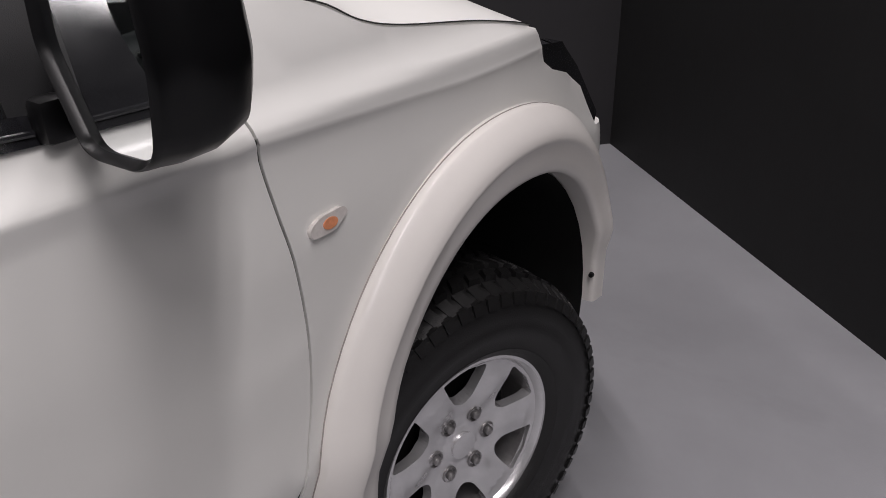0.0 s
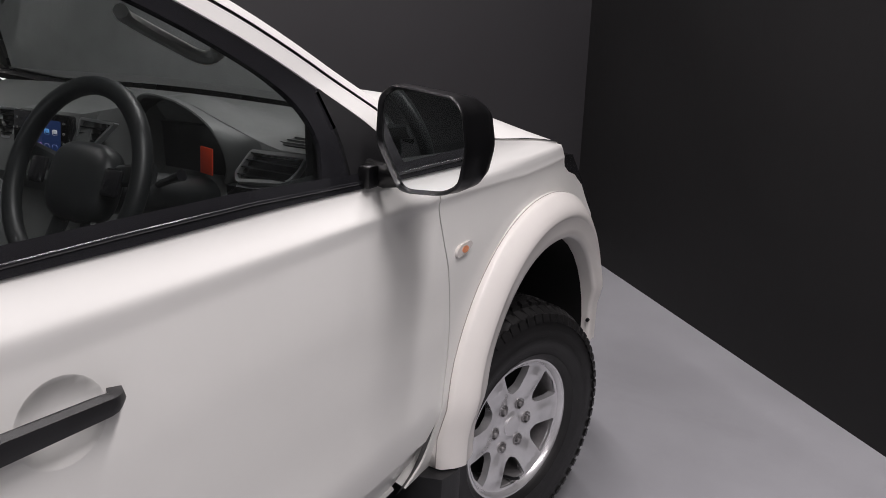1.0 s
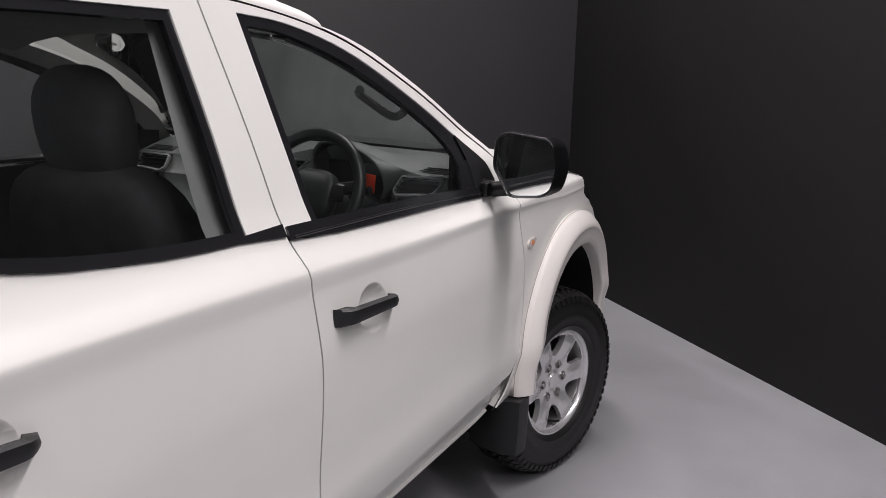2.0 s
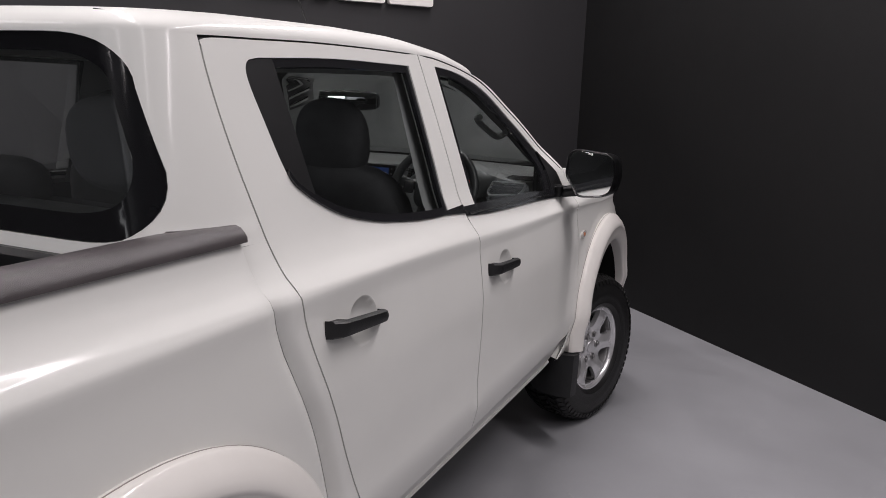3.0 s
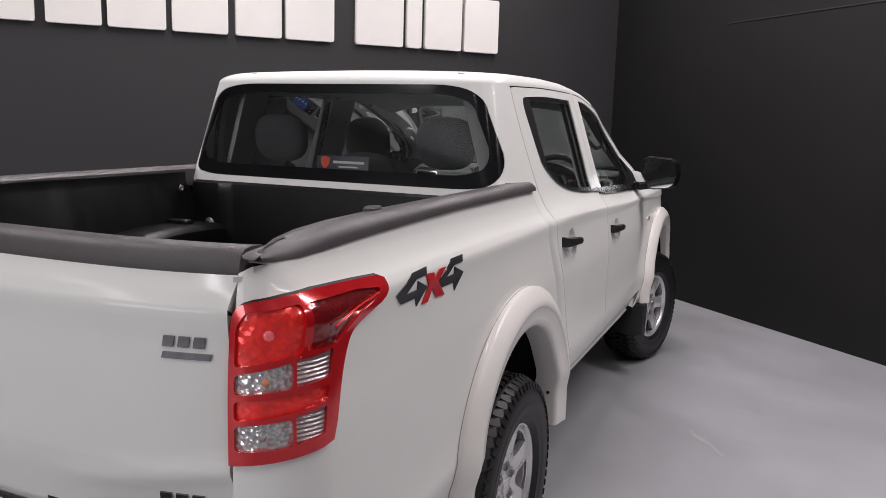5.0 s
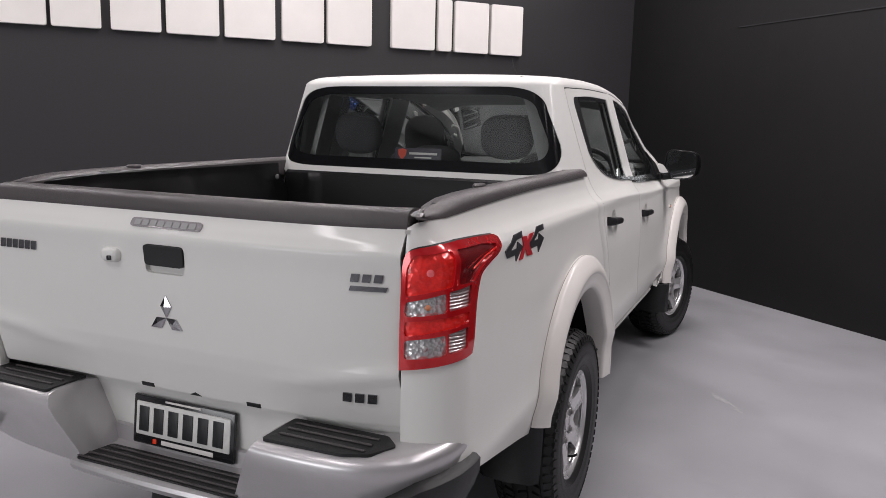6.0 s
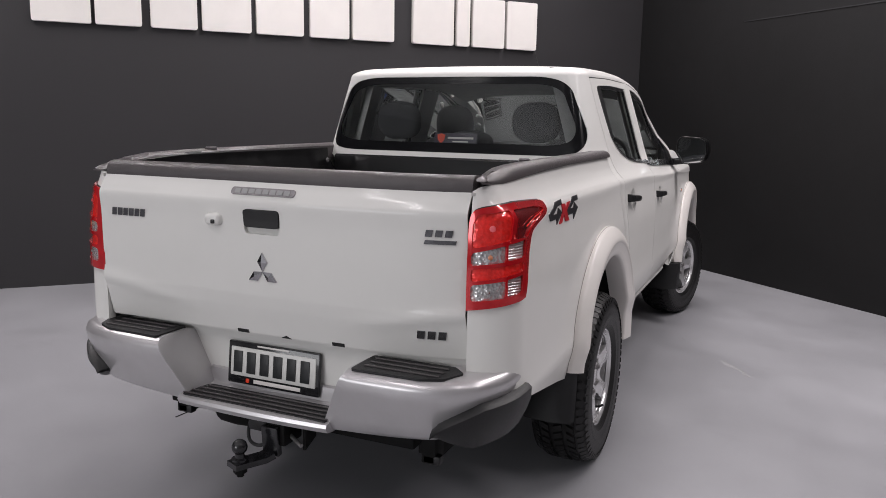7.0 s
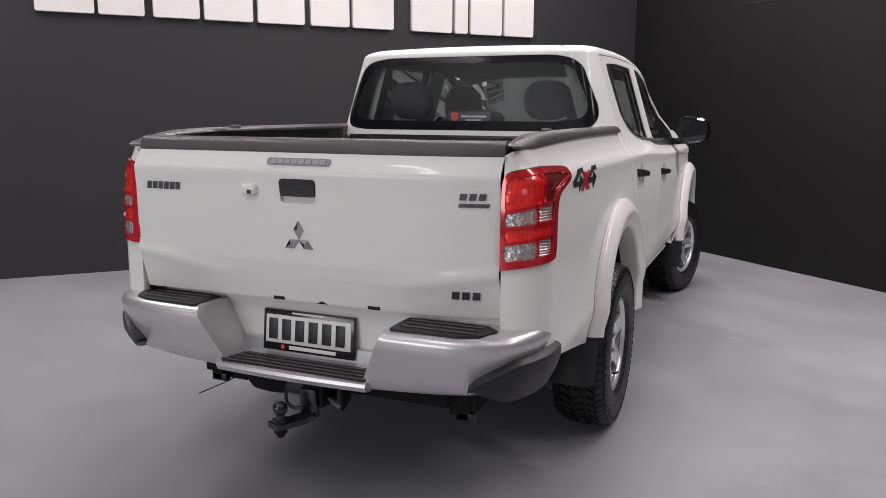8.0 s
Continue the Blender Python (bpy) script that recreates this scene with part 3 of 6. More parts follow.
for s in (1, -1):
    hint = (s, 0, 0)
    # doors
    top_f = [p for p in TOP if p[0] > 1.38]
    top_r = [p for p in TOP if p[0] < 1.36]
    fd = panel("front_door", PAINT, truck, side(s), [(2.40, 0.568), (2.505, 0.572)] + [(a, b) for a, b in shift(GAP_F, -G) if b > 0.60] + [(a - G, b - 0.004) for a, b in top_f[::-1]] + shift(GAP_B, G)[::-1], [WIN_F, BOWL_F],
               step=0.045, depth=0.03, hint=hint, fine=crease_z)
    rd = panel("rear_door", PAINT, truck, side(s), shift(GAP_B, -G) + [(a + G, b - 0.004) for a, b in top_r[::-1]] + shift(GAP_R, G)[::-1], [WIN_R, BOWL_R], step=0.045, depth=0.03, hint=hint, fine=crease_z)
    for door, win, cut in ((fd, WIN_F, None), (rd, WIN_R, 0.668)):
        inner = PANE_F if win is WIN_F else inset(win, 0.020)
        panel("window_seal", GLOSSBLACK, door, side(s, -0.004), inset(win, 0.001), [inner], step=0.05, depth=0.012, hint=hint)
        panel("window_pane", GLASS, door, side(s, -0.012), inset(win, 0.012) if win is WIN_R else inset(PANE_F, -0.008), step=0.09, depth=0.004, hint=hint)
    for door, (cy, cz), bowl, dz in ((fd, (1.667, 1.039), BOWL_F, -0.012), (rd, (0.756, 1.088), BOWL_R, -0.018)):
        panel("handle_bowl", PAINT, door, lambda y, z: (s * (half_width(y, z) + wide(s, y) - 0.030 * max(0, 1 - ((y - cy) / 0.062) ** 2 - ((z - cz) / 0.058) ** 2) ** 1.15), y, z), bowl, step=0.014, depth=0, hint=hint)
        rows = []
        for k in range(25):
            t = k / 24
            y, z = cy - 0.154 + 0.240 * t, cz + 0.018 + dz * t
            lift = 0.034 * min(1, min(t, 1 - t) / 0.14) ** 0.5
            hh = (0.0200 - 0.0055 * t) * (1 - 0.60 * max(0, (t - 0.80) / 0.20) ** 2)
            inner = -0.004 if 0.22 > t or t > 0.88 else 0.014
            x = half_width(y, z) + wide(s, y)
            rows.append([(s * (x + a), y, z + b) for a, b in ((inner if k not in (0, 24) else lift, -hh * 0.8), (lift * 0.7, -hh), (lift, -hh * 0.75), (lift + 0.003, 0), (lift, hh * 0.75), (lift * 0.7, hh), (inner if k not in (0, 24) else lift, hh * 0.8))])
        part("door_handle", tidy(cap_ends(grid(rows, close_v=True))), BLACK, door, "black pull handle")
    part("belt_bead", sweep([(s * (half_width(y, z) + 0.008 + wide(s, y)), y, z) for y, z in ((1.45, 1.240), (1.80, 1.232), (2.05, 1.224), (2.30, 1.209), (2.41, 1.202))], ring2(0.0035, 8)), GLOSSBLACK, fd)
    # opaque quarter of the rear door window
    q = [p for p in WIN_R if p[0] < 0.675]
    q = [(0.672, 1.657)] + [p for p in q] + [(0.715, 1.350)]
    panel("quarter_panel", BLACK, rd, side(s, -0.002), inset(q, 0.002), step=0.05, depth=0.006, hint=hint, label="matt black window quarter panel")
    # belt mouldings
    panel("belt_moulding", GLOSSBLACK, fd, side(s, 0.007), [(1.438, 1.236), (1.60, 1.224), (1.80, 1.216), (2.10, 1.207), (2.33, 1.196), (2.43, 1.190), (2.435, 1.214), (2.28, 1.228), (2.02, 1.246), (1.80, 1.253), (1.532, 1.260), (1.442, 1.262)], step=0.05, depth=0.02, hint=hint)
    low = [p for p in WIN_R if p[1] < 1.262 + max(0, 1.02 - p[0]) * 0.42 and p[0] < 1.325]
    low = sorted(low)
    panel("belt_moulding", GLOSSBLACK, rd, side(s, 0.006), [(a, b + 0.001) for a, b in low] + [(1.432, 1.243), (1.432, 1.268), (1.33, 1.265)] + [(a + 0.003, b + 0.011) for a, b in low[::-1]],
          step=0.05, depth=0.02, hint=hint)
    # cab corner strip between rear door and bed
    panel("cab_corner", PAINT, truck, lambda y, z: (s * (half_width(y, z) - groove(y, z) - corner_inset(y, z) + wide(s, y)), y, z), [p for p in shift(GAP_R, -G) if p[1] < 1.295] + [(0.508, 1.303)] + shift(GAP_BED, 0.0008)[::-1], step=0.012, depth=0.03, hint=hint, fine=crease_z)
    panel("gap_floor", PAINT, truck, side(s, -0.034), [(a - 0.04, c) for a, c in GAP_BED[::-1]] + [(a + 0.04, c) for a, c in GAP_BED], step=0.05, depth=0, hint=hint)
    # sill under the doors
    panel("sill", PAINT, truck, lambda y, z: (s * (half_width(y, 0.50) - 0.010 - 0.55 * max(0.0, 0.53 - z) + wide(s, y)), y, z), [(0.68, 0.485), (2.46, 0.425), (2.50, 0.465), (2.515, 0.50), (2.53, 0.565), (2.40, 0.563), (1.4, 0.552), (0.79, 0.553), (0.68, 0.62)], step=0.05, depth=0.08, hint=hint)
    part("sill_lip", sweep([(s * (half_width(y, 0.50) - 0.010 - 0.55 * (0.53 - z) + 0.004 + wide(s, y)), y, z) for y, z in ((0.76, 0.482), (1.2, 0.468), (1.8, 0.448), (2.40, 0.428), (2.47, 0.440))], ring2(0.007, 8)), PAINT, truck)
    # front fender
    arch = arc2(FA[0] + 0.02, FA[1], 0.50, 178, 6, 30)
    fen = shift(GAP_F, G) + [(2.53, 1.294)] + curve2([(2.60, 1.290), (2.68, 1.280), (2.739, 1.263), (2.811, 1.229), (2.88, 1.211), (3.02, 1.191), (3.18, 1.168), (3.255, 1.149)], 4) + \
        [(3.276, 1.112), (3.298, 1.078), (3.342, 1.054), (3.43, 1.027), (3.52, 0.977), (3.59, 0.87), (3.63, 0.6)] + arch[::-1]
    panel("front_fender", PAINT, truck, side(s), fen, step=0.045, depth=0.03, hint=hint, fine=crease_z)
    # bed side
    ra = arc2(RA[0], RA[1], 0.485, 5, 175, 30)
    bs = [(-a, b) for a, b in shift(GAP_BED, -0.0008)] + [(-0.43, 1.316), (0.3, 1.312), (0.76, 1.302), (0.92, 1.295), (1.10, 1.289), (1.24, 1.280), (1.30, 1.268), (1.30, 0.70), (1.22, 0.66), (1.06, 0.62), (0.60, 0.53), (0.47, 0.50)] + \
        [(-a, b) for a, b in ra[::-1]] + [(-0.50, 0.50)]
    roll = [(-a + e, b) for a, b in curve2(GAP_BED, 2) for e in (0.010, 0.017, 0.026, 0.036, 0.05)]
    panel("bed_side", PAINT, truck, bed_surface(s), bs, step=0.045, depth=0.03, hint=(s, -0.3, 0), fine=lambda u: crease_z(-u), extra=roll)


def flare(s, cy, cz, a0, a1, rear):
    """A moulded wheel-arch flare: a stepped lip, a rounded band, a flat band and a deep return."""
    prof = ((1.0, 0.001), (0.994, 0.013), (0.975, 0.018), (0.93, 0.024), (0.80, 0.040), (0.66, 0.050), (0.56, 0.0545), (0.515, 0.054), (0.49, 0.0515), (0.46, 0.0495), (0.22, 0.045), (0.08, 0.041), (0.02, 0.036), (0.0, 0.026), (-0.01, -0.020))
    ri, ro = ((0.428, 0.448), (0.552, 0.581)) if not rear else ((0.425, 0.448), (0.568, 0.574))
    off_in = 0.025 if not rear else -0.03
    rows = []
    n = 48
    for k in range(n + 1):
        a = radians(a0 + (a1 - a0) * k / n)
        c, d = math.cos(a), math.sin(a)
        q = (abs(c) ** 2.25 + abs(d) ** 2.25) ** (-1 / 2.25)
        q = 0.7 + 0.3 * q
        row = []
        for f, o in prof:
            ry, rz = ri[0] + (ro[0] - ri[0]) * f, ri[1] + (ro[1] - ri[1]) * f
            y = cy + ry * q * c + off_in * (1 - f) * max(0, c if not rear else 1)
            z = cz + rz * q * d
            base = half_width(min(y, 3.6), min(max(z, 0.55), 0.86)) + wide(s, y)
            if y > 3.6:
                base -= 0.5 * (y - 3.6)
            row.append((s * (base + o), y, z))
        rows.append(row)
    bm = grid(rows)
    bmesh.ops.recalc_face_normals(bm, faces=bm.faces)
    if sum(f.normal.x * s for f in bm.faces) < 0:
        bmesh.ops.reverse_faces(bm, faces=bm.faces)
    geo = bmesh.ops.extrude_edge_only(bm, edges=[e for e in bm.edges if len(e.link_faces) == 1])
    for v in geo["geom"]:
        if isinstance(v, bmesh.types.BMVert):
            v.co.x -= s * 0.03
    ob = part("wheel_arch_flare", bm, FLARE, truck, "pearl white moulded wheel-arch flare", sharp=50)
    # thin grey-brown line drawn in for the shadow line along the outer lip
    part("lip_shadow_line", sweep([r[0] for r in rows], ring2(0.0013, 6)), LIPSHADOW, ob)
    spots = ((3.545, 0.64), (3.556, 0.50), (3.50, 0.765)) if not rear else ((0.458, 0.70), (0.464, 0.55), (0.405, 0.815))
    for y, z in spots:
        bm = lathe([(0, 0.0005), (0.0, 0.007), (0.008, 0.006), (0.009, 0.0005)], 10)
        bmesh.ops.rotate(bm, verts=bm.verts, matrix=Matrix.Rotation(radians(-90), 3, "Z"))
        bmesh.ops.translate(bm, verts=bm.verts, vec=(s * 0.822, y, z))
        part("flare_screw", bm, BLACK, ob)
    return ob


for s in (1, -1):
    flare(s, FA[0] + 0.008, FA[1], 178, -4, False)
    flare(s, 0.075, 0.45, 172, -4, True)

# ---- cab back, roof, screens ----
CAB_R = 0.12


def cab_shell(u, z):
    """The rear of the cab: u runs from the right door gap round the corner and across the back to the left."""
    full = 2 * (0.10 + 0.17 + 0.60)
    s = 1
    if u > full / 2:
        u, s = full - u, -1
    w = half_width(0.4, z) + wide(s, 0.4)
    yb = 0.265 + 0.17 * (z - 1.3)
    g = np.array(GAP_R)
    y0 = float(np.interp(z, g[:, 1], g[:, 0])) - G
    if u < 0.27:
        a = u / 0.27 * math.pi / 2
        return (s * (w - CAB_R + CAB_R * math.cos(a)), y0 - (y0 - yb) * math.sin(a), z)
    t = (u - 0.27) / 0.60
    return (s * (w - CAB_R) * (1 - t), yb - 0.012 * (1 - (1 - t) ** 2), z)


U1 = 2 * 0.87


def SHELL_OUT(p):
    return Vector((p.x * 3, -0.5, 0))


SHELL_Z = 1.688


def soft_box(u0, u1, z0, z1, lean, ru, rz, n=10):
    """An outline with wide elliptical corners, its upper corners drawn in by lean."""
    out = []
    for cu, cz, a0 in ((u1 - ru, z0 + rz, -90), (u1 - ru - lean, z1 - rz * 0.75, 0), (u0 + ru + lean, z1 - rz * 0.75, 90), (u0 + ru, z0 + rz, 180)):
        k = 0.75 if cz > (z0 + z1) / 2 else 1
        for m in range(n + 1):
            a = radians(a0 + 90 * m / n)
            c, s = math.cos(a), math.sin(a)
            out.append((cu + ru * math.copysign(abs(c) ** 0.85, c), cz + rz * k * math.copysign(abs(s) ** 0.85, s)))
    return out


rw = soft_box(0.145, U1 - 0.145, 1.314, 1.684, 0.035, 0.25, 0.13)
cab_back = panel("cab_back", PAINT, truck, cab_shell, [(0.0, 1.302), (0.10, 1.30), (0.24, 1.285), (0.30, 1.25), (U1 - 0.30, 1.25), (U1 - 0.24, 1.285), (U1 - 0.10, 1.30), (U1, 1.302), (U1, SHELL_Z), (0, SHELL_Z)], [rw], step=0.02, depth=0.03, hint=SHELL_OUT)
jamb = [(a - 0.03, c) for a, c in GAP_R[::-1]] + [(a + 0.03, c) for a, c in GAP_R]
for s in (1, -1):
    panel("door_jamb", BLACK, truck, side(s, -0.005), jamb, step=0.05, depth=0, hint=(s, 0, 0))
    panel("door_jamb", BLACK, truck, side(s, -0.005), [(a - 0.03, c) for a, c in GAP_B[::-1]] + [(a + 0.03, c) for a, c in GAP_B], step=0.05, depth=0, hint=(s, 0, 0))
    panel("door_jamb", BLACK, truck, side(s, -0.005), [(a - 0.03, c) for a, c in GAP_F[::-1]] + [(a + 0.03, c) for a, c in GAP_F], step=0.05, depth=0, hint=(s, 0, 0))


def cab_shell_in(off):
    def fn(u, z):
        e = 1e-3
        p, a, b = Vector(cab_shell(u, z)), Vector(cab_shell(u - e, z)), Vector(cab_shell(u + e, z))
        t = b - a
        n = Vector((t.y, -t.x, 0)).normalized()
        if n.dot(SHELL_OUT(p)) < 0.0:
            n.negate()
        return p + n * off
    return fn


ri = soft_box(0.212, U1 - 0.212, 1.362, 1.650, 0.03, 0.20, 0.105)
panel("window_border", FRIT, cab_back, cab_shell_in(-0.004), inset(rw, 0.001), [ri], step=0.04, depth=0.004, hint=SHELL_OUT, label="black ceramic border of the rear window")
panel("rear_window", REARGLASS, cab_back, cab_shell_in(-0.007), inset(rw, 0.02), step=0.06, depth=0.003, hint=SHELL_OUT)

# roof
rim = []
for k in range(61):
    rim.append(Vector(cab_shell(U1 * k / 60, SHELL_Z)))
left = [Vector((-half_width(y, z) - 0.034, y, z)) for y, z in TOP if 0.50 < y < 1.78]
head = [Vector((0.575 * math.cos(math.pi * k / 16), 1.76 + 0.10 * math.sin(math.pi * k / 16), 1.648 + 0.03 * math.sin(math.pi * k / 16))) for k in range(16, -1, -1)][1:-1]
right = [Vector((-p.x - 0.034, p.y, p.z)) for p in left[::-1]]
rim = rim + left + head + right


def roof_height(y):
    return float(np.interp(y, [0.25, 0.35, 0.6, 1.0, 1.3, 1.6, 1.8, 1.9], [1.733, 1.745, 1.758, 1.768, 1.766, 1.742, 1.705, 1.675]))


rows = []
for q in (0, 0.002, 0.006, 0.013, 0.024, 0.038, 0.056, 0.078, 0.105, 0.14, 0.19, 0.26, 0.36, 0.48, 0.6, 0.72, 0.84, 0.94, 1.0):
    s = 1 - q
    f = math.sqrt(1 - (1 - min(1, q / 0.115)) ** 2) * 0.8 + (1 - s ** 3) * 0.2
    row = []
    for p in rim:
        c = Vector((p.x * s, 1.05 + (p.y - 1.05) * s, 0))
        c.z = p.z + (roof_height(c.y) - 0.012 * (c.x / 0.6) ** 2 - p.z) * f
        row.append(c)
    rows.append(row)
roof = part("roof", tidy(grid(rows, close_v=True)), PAINT, truck)
for x in (0.47, -0.47):
    part("roof_clip", box((0.045, 0.022, 0.006), (x, 0.385, 1.7235), 0.002, Matrix.Rotation(0.12 if x > 0 else -0.12, 3, "Y")), BLACK, roof, "small dark roof ditch cap")
part("antenna", sweep([(-0.004, 1.785, 1.70), (-0.022, 1.742, 1.81), (-0.043, 1.695, 1.924)], ring2(0.0030, 6)), BLACK, roof, "thin black roof antenna")

# A pillars and windscreen
pil = [(y, z) for y, z in TOP if y >= 1.68]
edge = []
for s in (1, -1):
    a = [Vector((s * (half_width(y, z) + wide(s, y)), y + 0.0008, z + 0.0015)) for y, z in pil]
    b = [p + Vector((-s * 0.010, 0.012, 0.013)) * min(1, 0.1 + i / 7) for i, p in enumerate(a)]
    c = [p + Vector((-s * 0.035, 0.024, 0.012)) * min(1, 0.4 + i / 7) for i, p in enumerate(a)]
    d = [p + Vector((-s * 0.045, 0.0, -0.03)) for p in a]
    part("windscreen_pillar", tidy(grid([a, b, c, d])), PAINT, truck)
    edge.append(c)
rows = []
for i, (p, q) in enumerate(zip(*edge)):
    row = []
    low = i / (len(edge[0]) - 1)
    for k in range(21):
        t = k / 20
        m = p.lerp(q, t)
        b = 1 - (2 * t - 1) ** 2
        row.append(m + Vector((0, 0.13 * b, (0.025 - 0.088 * low) * b)))
    rows.append(row)
screen_glass = part("windscreen", tidy(grid(rows)), WINDSHIELD, truck)
part("windscreen_border", tidy(grid([[p - Vector((0, 0.004, 0.006)) for p in r] for r in rows[-2:]])), BLACK, screen_glass, "black border along the windscreen base")
base = rows[-1]
part("cowl", tidy(grid([[p + Vector((0, 0.0, -0.002)) for p in base], [p + Vector((0, 0.05, -0.022)) for p in base], [p + Vector((0, 0.14, -0.03)) for p in base]])), BLACK, truck, "black cowl panel under the windscreen")
roof_jamb = [(a, c + 0.003) for a, c in TOP] + [(a, c - 0.02) for a, c in TOP[::-1]]
for s in (1, -1):
    panel("door_jamb", BLACK, truck, side(s, -0.005), roof_jamb, step=0.05, depth=0, hint=(s, 0, 0))

# bonnet
edge_yz = ((2.60, 1.292), (2.739, 1.266), (2.811, 1.232), (2.90, 1.211), (3.10, 1.185), (3.245, 1.156))
edge_r = curve2([(half_width(y, z) - 0.004, y, z) for y, z in edge_yz] + [(0.71, 3.315, 1.118), (0.60, 3.41, 1.045)], 5)
mid = curve2([(0, 2.75, 1.262), (0, 2.88, 1.282), (0, 3.01, 1.284), (0, 3.15, 1.270), (0, 3.29, 1.236), (0, 3.42, 1.175), (0, 3.53, 1.09), (0, 3.63, 1.0)], 5)
rows = []
for e, m in zip(edge_r, mid):
    row = []
    for k in range(33):
        t = k / 16 - 1
        f = abs(t)
        x = t * e[0] - (0.034 * f if t < 0 else 0)
        w = f ** 2.2
        z = m[2] + (e[2] - m[2]) * f ** 3.0 + 0.006 * math.exp(-((f - 0.72) / 0.1) ** 2)
        row.append((x, m[1] + (e[1] - m[1]) * w, z))
    rows.append(row)
bm = tidy(grid(rows))
geo = bmesh.ops.extrude_edge_only(bm, edges=[e for e in bm.edges if len(e.link_faces) == 1])
for v in geo["geom"]:
    if isinstance(v, bmesh.types.BMVert):
        v.co.z -= 0.03
bonnet = part("bonnet", bm, PAINT, truck)
for s in (1, -1):
    part("bonnet_gap", sweep([(s * (e[0] + 0.002 + wide(s, e[1])), e[1], e[2] + 0.0005) for e in edge_r[:26]], ring2(0.0013, 6)), BLACK, bonnet)


def nose(u, z):
    """The front end: u from the right fender round to the left."""
    pts = NOSE
    k = min(max(u, 0), 1) * (len(pts) - 1)
    i = min(int(k), len(pts) - 2)
    f = k - i
    x, y = pts[i][0] + (pts[i + 1][0] - pts[i][0]) * f, pts[i][1] + (pts[i + 1][1] - pts[i][1]) * f
    back = 0.26 * max(0, (z - 0.80) / 0.3) ** 1.6 + 0.05 * max(0, (0.6 - z) / 0.2) ** 2
    return (x * (1 - 0.25 * back), y - back, z)


h = curve2([(0.772, 3.62), (0.755, 3.70), (0.70, 3.785), (0.57, 3.85), (0.30, 3.89), (0, 3.90)], 6)
NOSE = h + [(-a, b) for a, b in h[::-1][1:]]
panel("front_bumper", PAINT, truck, nose, [(0, 0.42), (1, 0.42), (1, 0.86), (0.62, 0.80), (0.38, 0.80), (0, 0.86)], step=0.03, depth=0.03, hint=(0, 1, 0))
panel("grille", GLOSSBLACK, truck, nose, [(0.30, 0.79), (0.70, 0.79), (0.70, 1.06), (0.30, 1.06)], step=0.03, depth=0.03, hint=(0, 1, 0), lift=-0.02)
for s in (1, -1):
    out = [(3.278, 1.114), (3.300, 1.078), (3.344, 1.054), (3.43, 1.027), (3.52, 0.977), (3.59, 0.87), (3.63, 0.89), (3.55, 1.01), (3.42, 1.092)]
    panel("headlamp", GLOSSBLACK, truck, side(s, -0.006), out, step=0.03, depth=0.03, hint=(s, 0, 0), label="dark glossy headlamp")

# ---- tailgate ----
def gate(off=0.0):
    zs = [0.70, 0.76, 0.82, 0.855, 0.90, 1.04, 1.14, 1.19, 1.205, 1.225, 1.27, 1.30]
    ys = [-1.200, -1.226, -1.240, -1.248, -1.255, -1.258, -1.259, -1.264, -1.263, -1.252, -1.222, -1.204]

    def fn(x, z):
        bow = (x / 0.72) ** 4
        y = float(np.interp(z, zs, ys)) - 0.005 + (0.075 if x > 0 else -0.010) * bow
        f = min(1, max(0, (abs(x) - 0.25) / 0.35))
        y -= 0.009 * f * math.exp(-((z - 0.848 - 0.165 * (abs(x) - 0.36)) / 0.026) ** 2)
        return (x, y - off, z)
    return fn


GATE = rounded([(-0.684, 0.755), (0.684, 0.755), (0.684, 1.275), (-0.684, 1.275)], 0.010, 3)
hx = rounded([(-0.068, 1.098), (0.068, 1.098), (0.070, 1.178), (-0.070, 1.178)], 0.015, 4)
tg = panel("tailgate", PAINT, truck, gate(), GATE, [hx], step=0.014, depth=0.05, hint=(0, -1, 0))
panel("handle_recess", PAINT, tg, gate(-0.014), inset(hx, -0.012), step=0.03, depth=0.0, hint=(0, -1, 0))
panel("tailgate_handle", BLACK, tg, gate(0.006), rounded([(-0.066, 1.120), (0.066, 1.120), (0.068, 1.176), (-0.068, 1.176)], 0.012, 4), step=0.02, depth=0.018, hint=(0, -1, 0), label="black tailgate handle")
rows = []
for x in np.linspace(-0.683, 0.683, 36):
    y = gate(0.012)(x, 1.285)[1]
    rows.append([(x, y + o, z) for o, z in ((0.0, 1.258), (-0.003, 1.263), (-0.001, 1.284), (0.004, 1.297), (0.014, 1.307), (0.035, 1.311), (0.066, 1.309), (0.078, 1.302), (0.080, 1.262))])
part("gate_cap", tidy(cap_ends(grid(rows, close_v=True))), RAIL, tg, "grey textured cap on the tailgate edge", sharp=45)
bl = panel("brake_light", material("smoked_brake_lens", (0.30, 0.28, 0.29), 0.25, coat=1.0, vary=0.2, scale=40), tg, gate(0.006), rounded([(-0.122, 1.224), (0.122, 1.224), (0.122, 1.246), (-0.122, 1.246)], 0.010, 4), step=0.03, depth=0.012, hint=(0, -1, 0), label="slim clear high-level brake light")

# ---- wheels ----
def tyre_mesh():
    prof = [(-0.085, 0.208), (-0.105, 0.222), (-0.118, 0.262), (-0.121, 0.300), (-0.114, 0.335), (-0.100, 0.354), (-0.085, 0.360), (0, 0.364), (0.085, 0.360), (0.100, 0.354), (0.114, 0.335),
            (0.121, 0.300), (0.1195, 0.285), (0.1205, 0.283), (0.118, 0.262), (0.112, 0.236), (0.113, 0.233), (0.105, 0.222), (0.094, 0.209), (0.085, 0.206)]
    return lathe(prof, 72)


